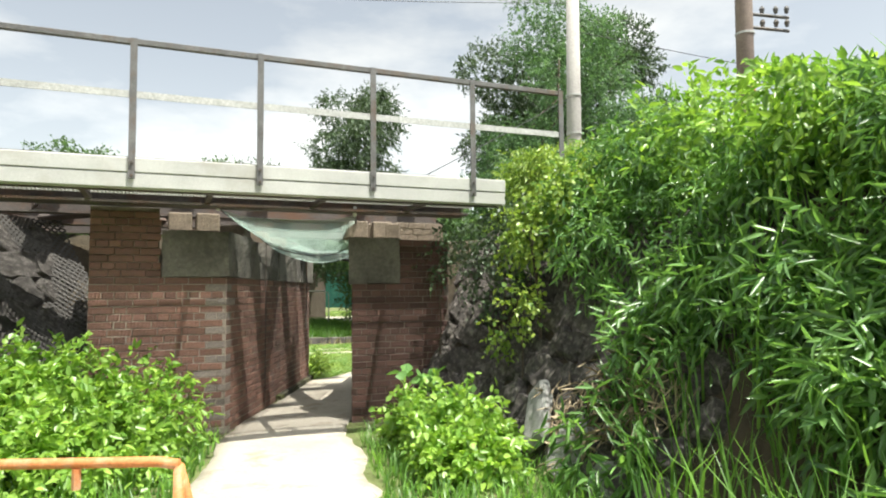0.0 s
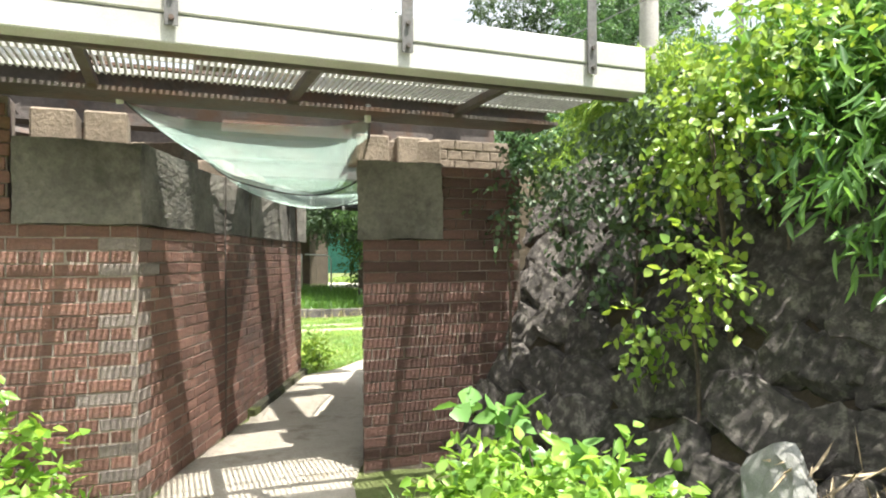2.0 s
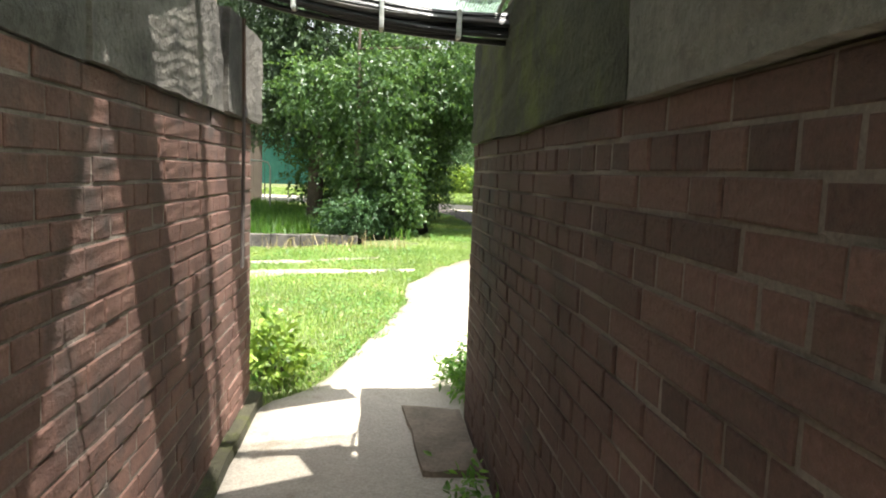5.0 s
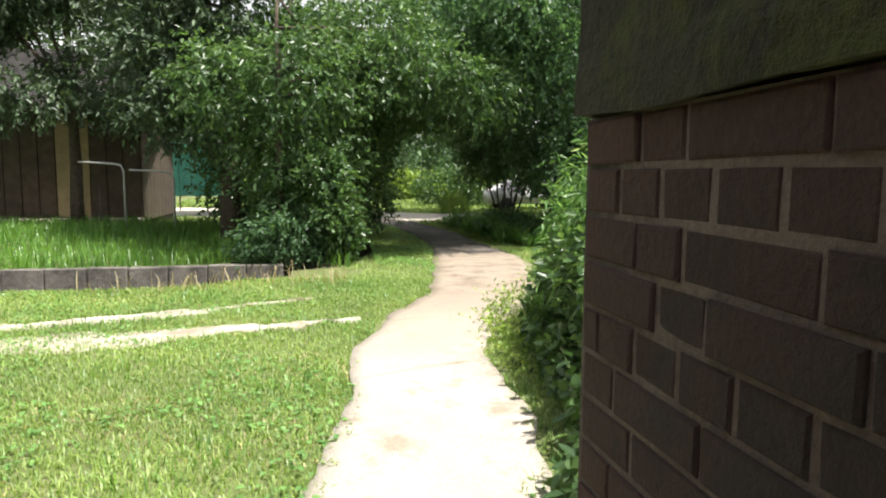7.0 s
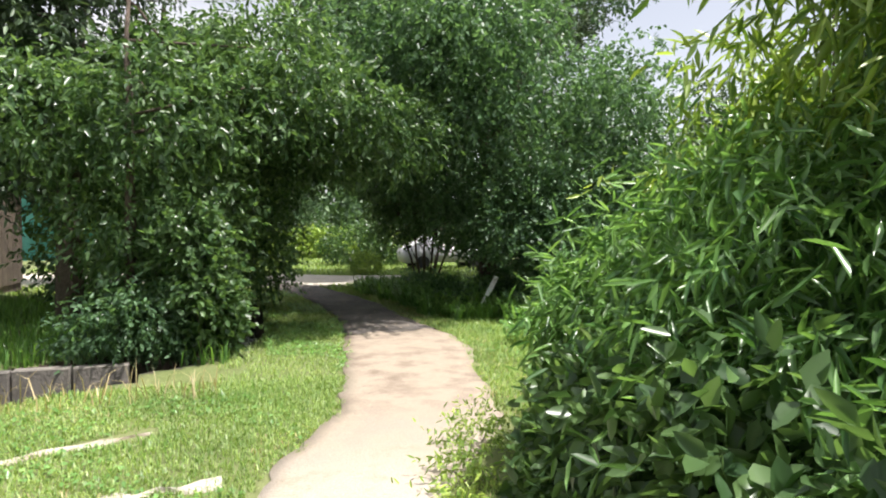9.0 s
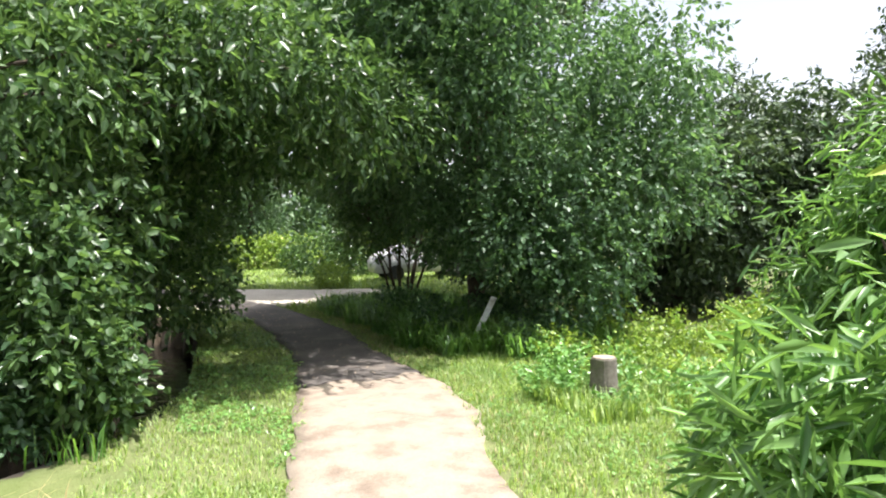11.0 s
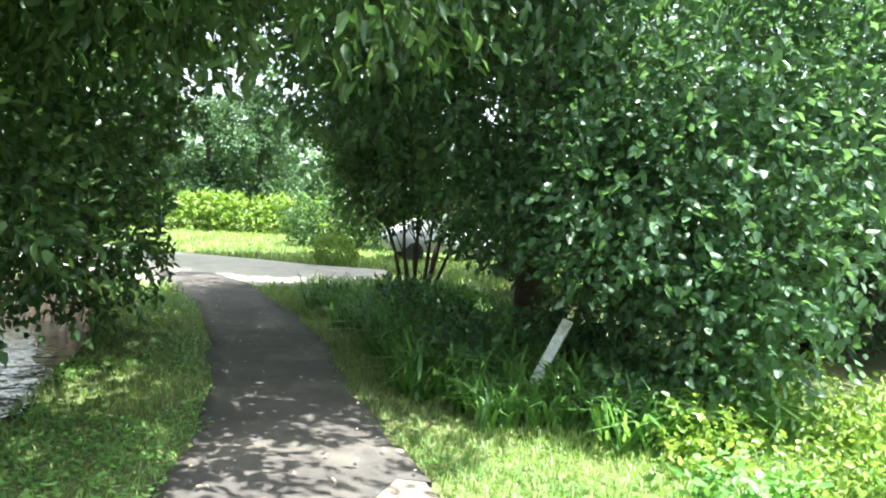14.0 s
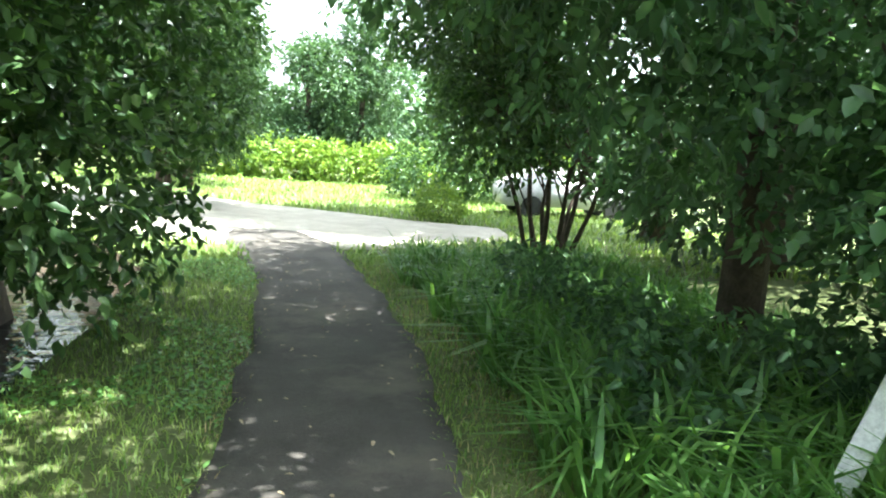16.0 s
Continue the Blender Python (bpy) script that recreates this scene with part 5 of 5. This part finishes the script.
def grass():
    rng = np.random.default_rng(77)
    def turf(name, n, box, hgt, wid, lean, m, label, extra=None):
        b = scatter(n, *box, rng, lambda x, y: in_turf(x, y) & (extra(x, y) if extra else True))
        tagged(new(name, blade_mesh(name, b, hgt, wid, lean, m, rng)), label, "grass", kind="stuff")
    turf("lawn_grass", 150000, (-6, 0.6, 11.6, 20.2), 0.06, 0.008, 0.9, M_GRASS, "short sunlit lawn beside the path")
    turf("lawn_grass", 90000, (-1, 4.5, 18, 32), 0.065, 0.008, 0.9, M_GRASS, "short grass verge along the path")
    turf("dry_grass", 14000, (-6, 0.6, 12, 20.2), 0.055, 0.008, 1.1, M_GRASS_DRY, "dry straw-coloured patches in the lawn", lambda x, y: np.sin(x * 1.9 + 1.5 * np.sin(y * 1.3)) * np.sin(y * 2.4 + 0.7 * x) > 0.25)
    turf("lawn_tufts", 9000, (-6, 0.6, 12, 20.2), 0.12, 0.009, 0.8, M_GRASS_DARK, "taller green tufts in the lawn", lambda x, y: np.sin(x * 2.7 + y) * np.sin(y * 3.1 - x * 1.2) > 0.45)
    turf("clearing_grass", 40000, (1.4, 8, 17.5, 24), 0.095, 0.009, 0.9, M_GRASS, "sunlit grass of the clearing")
    turf("stump_weeds", 2600, (2.9, 4.6, 20.3, 21.6), 0.24, 0.014, 0.8, M_GRASS, "rough grass round the stump", lambda x, y: np.hypot(x - 3.45, y - 21.0) > 0.17)
    turf("waterside_grass", 180, (-4.5, -1.0, 19.4, 20.1), 0.3, 0.01, 0.9, M_GRASS_DRY, "dry grass leaning over the stream edge")
    turf("dry_grass", 9000, (0.9, 4.4, 18, 31), 0.08, 0.007, 1.1, M_GRASS_DRY, "dry straw-coloured grass at the path edge", lambda x, y: (x - path_edges(y)[1] < 0.5) & (x > 1))
    turf("meadow_grass", 40000, (-8, 12, 31, 50), 0.16, 0.03, 0.9, M_GRASS, "bright mown meadow grass")
    turf("bank_grass", 18000, (-9, -0.9, 20.7, 27), 0.3, 0.014, 0.6, M_GRASS_DARK, "tall dark grass beyond the stream", lambda x, y: y > 20.9)
    turf("iris_leaves", 8500, (2.5, 5.4, 23.4, 31), 0.5, 0.036, 1.2, M_IRIS, "tall strap-leaved plants along the path", lambda x, y: (x - path_edges(y)[1] > 0.35 + 0.3 * np.sin(y * 2) ** 2) & ~((x < 3.75) & (y < 24.75)))
    turf("iris_leaves", 700, (3.0, 4.1, 24.0, 24.7), 0.34, 0.034, 1.0, M_IRIS, "short strap-leaved plants round the white board")
    turf("path_weeds", 12000, (-4.5, 1.2, 3, 8), 0.22, 0.012, 0.8, M_GRASS_DARK, "rough grass at the foot of the walls")
    for box, n in (((-5.5, -0.4, 12, 19.5), 9000), ((-0.4, 1.1, 20.5, 31), 9000), ((2.3, 7.5, 19, 24), 7000)):
        b = scatter(n, *box, rng, lambda x, y: in_turf(x, y) & (np.sin(x * 2.3 + 1.2 * np.sin(y * 1.1)) * np.sin(y * 1.9 + x) > -0.1))
        b[:, 2] += rng.uniform(0.02, 0.06, len(b))
        w = rng.normal(size=(len(b), 3)) * np.array([1, 1, 0.3])
        tagged(new("clover", leaf_mesh("clover", b, w, 0.045, 0.03, M_L_BROAD, rng, 0.9)), "low clover and broad-leaved weeds in the turf", "weeds", kind="stuff")
    # tall grass stalks on the front bank
    x = rng.uniform(1.2, 4.5, 1500)
    y = rng.uniform(1.5, 5.2, 1500)
    b = np.stack([x, y, height(x, y)], 1)
    tagged(new("tall_grass", blade_mesh("tall_grass", b[clear_walk(b)], 0.75, 0.018, 0.5, M_GRASS_DARK, rng)), "tall grass on the bank beside the path", "grass", kind="stuff")
    x = rng.uniform(0.9, 1.6, 420)
    y = 6.0 - (x - 0.7) * 1.5 + rng.uniform(-0.35, 0.35, 420)
    b = np.stack([x, y, height(x, y) + rng.uniform(0.1, 0.3, 420)], 1)
    w = np.stack([rng.uniform(-0.9, 0.1, 420), rng.uniform(-0.9, -0.1, 420), rng.uniform(-1.2, 0.4, 420)], 1)
    tagged(new("dry_straw", leaf_mesh("dry_straw", b, w, 0.22, 0.009, M_STRAW, rng, 0.3)), "dry straw hanging over the stones", "straw", kind="stuff")
    # fallen leaves on the shaded path
    n = 130
    y = rng.uniform(22.8, 31, n)
    l, r = path_edges(y)
    x = l + (r - l) * rng.uniform(0.02, 0.98, n)
    w = rng.normal(size=(n, 3)) * np.array([1, 1, 0.15])
    tagged(new("fallen_leaves", leaf_mesh("fallen_leaves", np.stack([x, y, np.full(n, 0.05)], 1), w, 0.04, 0.02, M_STRAW, rng, 0.97)), "scattered dry leaves and twigs on the path", "leaves", kind="stuff")


# ---- other things ----
def barrier():
    t = thing("pipe_barrier", (-1.9, 3.35, 0), "low faded orange pipe barrier beside the path", "barrier")
    part("top_bar", tube(bmesh.new(), [(-1.6, 0.05, 0.61), (-0.6, 0.02, 0.625), (0.5, 0, 0.64), (0.6, 0, 0.625)], [0.026] * 4, 10), M_ORANGE, t, smooth=True)
    for x, y2 in ((0.6, 0.0), (0.68, 0.25), (-1.5, 0.05)):
        part("leg", tube(bmesh.new(), [(min(x, 0.6), 0, 0.62), (x, y2, -0.05)], [0.026, 0.026], 10), M_ORANGE, t, smooth=True)
    part("stub", tube(bmesh.new(), [(0.1, 0, 0.61), (0.1, 0, 0.51)], [0.022, 0.022], 8), M_ORANGE, t)


def pole(x, y, z, h, r, m, label, arms=False):
    t = thing("utility_pole", (x, y, z), label, "pole")
    part("shaft", tube(bmesh.new(), [(0, 0, -0.2), (0.04, 0, h * 0.5), (0.07, 0, h)], [r * 1.1, r, r * 0.85], 14), m, t, smooth=True)
    for zz in (h * 0.42, h * 0.55):
        part("band", tube(bmesh.new(), [(0.04, 0, zz), (0.04, 0, zz + 0.04)], [r * 1.12, r * 1.12], 14), M_RAIL_PALE, t)
    if arms:
        for zz in (4.15, 4.4):
            part("cross_arm", tube(bmesh.new(), [(0.05, 0, zz), (0.9, 0.1, zz - 0.05)], [0.03, 0.03], 6), M_STEEL, t)
            for xx in (0.4, 0.65, 0.85):
                part("insulator", tube(bmesh.new(), [(xx, 0.06, zz + 0.02), (xx, 0.06, zz + 0.1), (xx, 0.06, zz + 0.15)], [0.03, 0.05, 0.025], 8), M_STEEL, t)
        part("red_band", tube(bmesh.new(), [(0.03, 0, 2.9), (0.03, 0, 3.02)], [r * 1.03, r * 1.03], 14), M_ORANGE, t, "faded red band")


def wire(p, q, sag, name="overhead_wire"):
    pts = [Vector(p).lerp(Vector(q), k / 16) - Vector((0, 0, sag * math.sin(math.pi * k / 16))) for k in range(17)]
    tagged(new(name, mesh_of(name, tube(bmesh.new(), pts, [0.008] * 17, 5), M_CABLE)), "thin dark overhead wire", "wire", "overhead wires")


def stump():
    t = thing("tree_stump", (3.45, 21.0, 0), "short grey sawn tree stump in the clearing", "stump")
    bm = bmesh.new()
    rng = random.Random(6)
    rings = []
    for z, r in ((-0.06, 0.17), (0.06, 0.145), (0.25, 0.128), (0.42, 0.122), (0.435, 0.112)):
        rings.append([bm.verts.new((r * (1 + 0.07 * math.sin(3 * a + 1) + rng.uniform(-.02, .02)) * math.cos(a), r * (1 + 0.07 * math.sin(3 * a + 1)) * math.sin(a), z)) for a in [k * math.tau / 20 for k in range(20)]])
    for a, b in zip(rings, rings[1:]):
        for k in range(20):
            bm.faces.new((a[k], a[(k + 1) % 20], b[(k + 1) % 20], b[k]))
    part("bark", bm, M_OLDBARK, t, "grey weathered bark")
    bm = bmesh.new()
    tube(bm, [(0, 0, 0.42), (0, 0, 0.437), (0, 0, 0.441)], [0.108, 0.108, 0.1], 20)
    part("cut_top", bm, M_STUMP, t, "pale grey cut top")


def plank():
    # it rests among the strap leaves
    t = thing("leaning_board", (3.72, 24.62, 0), "narrow white weathered board leaning in the undergrowth", "board")
    bm = bmesh.new()
    a, b = Vector((-0.12, -0.05, 0.0)), Vector((0.35, 0.11, 0.7))
    d = (b - a).normalized()
    s = Vector((-0.75, -0.6, 0.25))
    s = (s - d * s.dot(d)).normalized()
    rot = Matrix((s.cross(d), s, d)).transposed()
    assert rot.determinant() > 0
    bm_box(bm, (a + b) / 2, (0.1, 0.02, (b - a).length), rot, 0.004)
    part("board", bm, M_WHITE, t)
    bm = bmesh.new()
    bm_box(bm, a.lerp(b, 0.93) + s * -0.013, (0.05, 0.004, 0.06), rot)
    part("reflector", bm, M_RAIL_PALE, t)


def shed():
    t = thing("old_shed", (-8.6, 31.0, 0.3), "dark boarded shed with a deep overhanging roof", "shed")
    bm = bmesh.new()
    prism(bm, [(-2.8, -2), (2.8, -2), (2.8, 2), (-2.8, 2)], -0.2, 3.1)
    part("wall", bm, M_HUT, t)
    for k in range(14):
        bm = bmesh.new()
        x = -2.6 + k * 0.4
        bm_box(bm, (x, -2.02, 1.5), (0.375, 0.035, 3.0), None, 0.006)
        part("board", bm, M_HUT_PALE if k in (9, 10) else M_HUT, t)
    for k in range(9):
        bm = bmesh.new()
        bm_box(bm, (2.82, -1.8 + k * 0.45, 1.5), (0.035, 0.42, 3.0), None, 0.006)
        part("board", bm, M_HUT, t)
    bm = bmesh.new()
    v = [bm.verts.new(p) for p in ((-3.4, -3.0, 2.75), (3.5, -3.0, 2.75), (3.5, 0, 4.6), (-3.4, 0, 4.6), (3.5, 3.0, 2.75), (-3.4, 3.0, 2.75))]
    bm.faces.new((v[0], v[1], v[2], v[3]))
    bm.faces.new((v[3], v[2], v[4], v[5]))
    bmesh.ops.solidify(bm, geom=bm.faces[:], thickness=0.12)
    part("roof", bm, M_ROOF, t)
    bm = bmesh.new()
    prism(bm, [(-3.0, -3.1), (2.9, -3.1), (2.9, -2.05), (-3.0, -2.05)], -0.25, 0.08)
    part("concrete_step", bm, M_PATH, t, "pale concrete apron")


def pipe_frame():
    t = thing("pipe_handrail", (-5.2, 25.0, 0.25), "rusty bent pipe handrail standing in the grass", "handrail")
    for x0, h in ((0.0, 1.45), (0.95, 1.3)):
        pts = [(x0, 0, -0.1), (x0, 0, h - 0.15), (x0 - 0.06, 0, h - 0.03), (x0 - 0.2, 0, h), (x0 - 0.85, 0, h + 0.03)]
        part("rail_pipe", tube(bmesh.new(), pts, [0.022] * 5, 8), M_RAIL_PALE, t, smooth=True)
    part("rail_pipe", tube(bmesh.new(), [(-0.5, 0.1, -0.1), (-0.5, 0.1, 1.0)], [0.015, 0.015], 6), M_GIRDER, t)


def stream():
    n = len(STREAM)
    bm = bmesh.new()
    rows = []
    for k in range(n):
        d = Vector((*(STREAM[min(k + 1, n - 1)] - STREAM[max(k - 1, 0)]), 0)).normalized()
        s = Vector((-d.y, d.x, 0))
        p = Vector((*STREAM[k], -0.55))
        rows.append([bm.verts.new(p + s * STREAM_HALF * 1.25), bm.verts.new(p - s * STREAM_HALF * 1.25)])
    for a, b in zip(rows, rows[1:]):
        bm.faces.new((a[0], a[1], b[1], b[0]))
    tagged(new("water", mesh_of("water", bm, M_WATER)), "dark rippling stream water in a walled channel", "water", kind="structure")
    w = thing("stream_wall", (0, 0, 0), "low grey concrete block wall along the stream", "wall", kind="structure")
    rng = random.Random(9)
    for k in range(16):
        bm = bmesh.new()
        bm_box(bm, (-2.2 - k * 0.56, 20.97 - 0.018 * k + 0.02 * rng.random(), -0.28), (0.545, 0.16, 0.78 + 0.03 * rng.random()), Matrix.Rotation(-0.03, 3, "Z"), 0.012)
        part("block", bm, M_CAP, w)
    post = thing("channel_post", (-0.98, 23.2, 0), "dark timber stakes in the stream bank", "post")
    for k in range(3):
        part("stake", tube(bmesh.new(), [(-0.5 + 0.22 * k, 0.15 * k, -0.8), (-0.5 + 0.22 * k, 0.15 * k, 0.3 - 0.1 * k)], [0.045, 0.04], 8), M_TIMBER, post)


def rubble():
    t = thing("broken_slab", (-1.02, 10.95, 0), "broken concrete slab at the edge of the passage", "slab")
    part("slab", rough_block([(-0.32, -0.4), (-0.05, -0.4), (-0.05, 0.42), (-0.38, 0.5)], -0.05, 0.045, 6, 0.012, 3), M_BLOCK, t)
    for x, y, z, a, sx, sz in ((0.8, 5.82, 0.4, -28, 0.17, 0.29), (0.98, 5.3, 0.25, 12, 0.16, 0.24), (1.16, 4.8, 0.12, -10, 0.19, 0.15)):
        me = rock_mesh(int(x * 100), 0.35)
        me.materials[0] = M_SLAB
        ob = tagged(new("pale_boulder", me), "pale flat boulder set in the foot of the wall", "boulder", "pale boulders")
        ob.matrix_world = pose(x, y, z, -25, a, -62) @ Matrix.Diagonal((sx, 0.16, sz, 1))


def far_things():
    f = thing("teal_screen", (-6.4, 37.5, 0.3), "bright teal sheet screen beyond the shed", "screen")
    for k in range(4):
        bm = bmesh.new()
        bm_box(bm, (-1.5 + k * 1.0, 0, 1.5), (0.98, 0.04, 2.2), None, 0.01)
        part("sheet", bm, M_TEAL, f)
    for k in range(5):
        part("post", tube(bmesh.new(), [(-2 + k * 1.0, 0.06, -0.2), (-2 + k * 1.0, 0.06, 2.7)], [0.03, 0.03], 6), M_STEEL, f)
    c = thing("parked_car", (8.4, 40.5, 0), "pale parked car half hidden behind shrubs", "car")
    bm = bmesh.new()
    prof = [(-1.9, 0.3), (1.9, 0.3), (1.95, 0.7), (1.3, 0.85), (0.8, 1.35), (-0.9, 1.4), (-1.6, 0.95), (-1.95, 0.85)]
    a = [bm.verts.new((x, -0.75, z)) for x, z in prof]
    b = [bm.verts.new((x, 0.75, z)) for x, z in prof]
    for k in range(8):
        bm.faces.new((a[k], a[(k + 1) % 8], b[(k + 1) % 8], b[k]))
    bm.faces.new(a)
    bm.faces.new(b[::-1])
    bmesh.ops.bevel(bm, geom=bm.edges[:], offset=0.06, segments=2, affect="EDGES")
    part("body", bm, M_CAR, c, smooth=True)
    for x in (-1.2, 1.2):
        for y in (-0.72, 0.72):
            part("wheel", tube(bmesh.new(), [(x, y - 0.08, 0.3), (x, y + 0.08, 0.3)], [0.3, 0.3], 18), M_CABLE, c)


ground()
ribbon("path_near", PATH_L, PATH_R, M_WALK, "worn pale concrete footpath turning to trodden earth", seed=1)
ribbon("path_far", SHADED_L, SHADED_R, M_PATH_SHADED, "worn footpath with the trees' shade put into its darker grey", z=0.017, seed=2, rag=0.05)
ribbon("track", TRACK_FAR, TRACK_NEAR, M_DIRT, "pale gravel track bending away across the meadow", z=0.016, seed=3, rag=0.2, step=0.3)
ribbon("dirt_line", [(-8, 16.0), (-3.1, 18.05), (-2.2, 18.36), (-1.5, 18.53)], [(-8, 15.75), (-3.1, 17.75), (-2.2, 18.2), (-1.5, 18.49)], M_PATH, "bare dirt line worn through the lawn", z=0.004, seed=4, rag=0.16)
ribbon("dirt_line", [(-8, 15.7), (-3.6, 16.8), (-2.4, 17.05), (-1.0, 17.35)], [(-8, 15.5), (-3.6, 16.42), (-2.4, 16.8), (-1.0, 17.15)], M_PATH, "bare dirt line worn through the lawn", z=0.004, seed=5, rag=0.2)
abutments()
bridge()
green_net()
cables()
wing_wall("wing_wall_east", FOOT_RIGHT, 4.2, "dark rubble stone wing wall leaning into the bank", 1)
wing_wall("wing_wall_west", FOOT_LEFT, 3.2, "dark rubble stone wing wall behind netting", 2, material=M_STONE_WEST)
black_net()
barrier()
pole(2.75, 14.0, 2.1, 6.3, 0.15, M_POLE, "grey concrete utility pole behind the bridge")
pole(5.5, 12.0, 2.1, 9.5, 0.15, M_POLE_BROWN, "brown utility pole with cross arms behind the bridge", True)
wire((-14, 9, 7.5), (2.8, 14, 7.6), 0.6)
wire((2.8, 14, 7.0), (24, 21, 7.0), 0.5)
wire((-0.6, 9.3, 2.9), (2.8, 14, 5.6), 0.02)
plants_front()
plants_back()
stream()
stump()
plank()
shed()
pipe_frame()
rubble()
far_things()
grass()
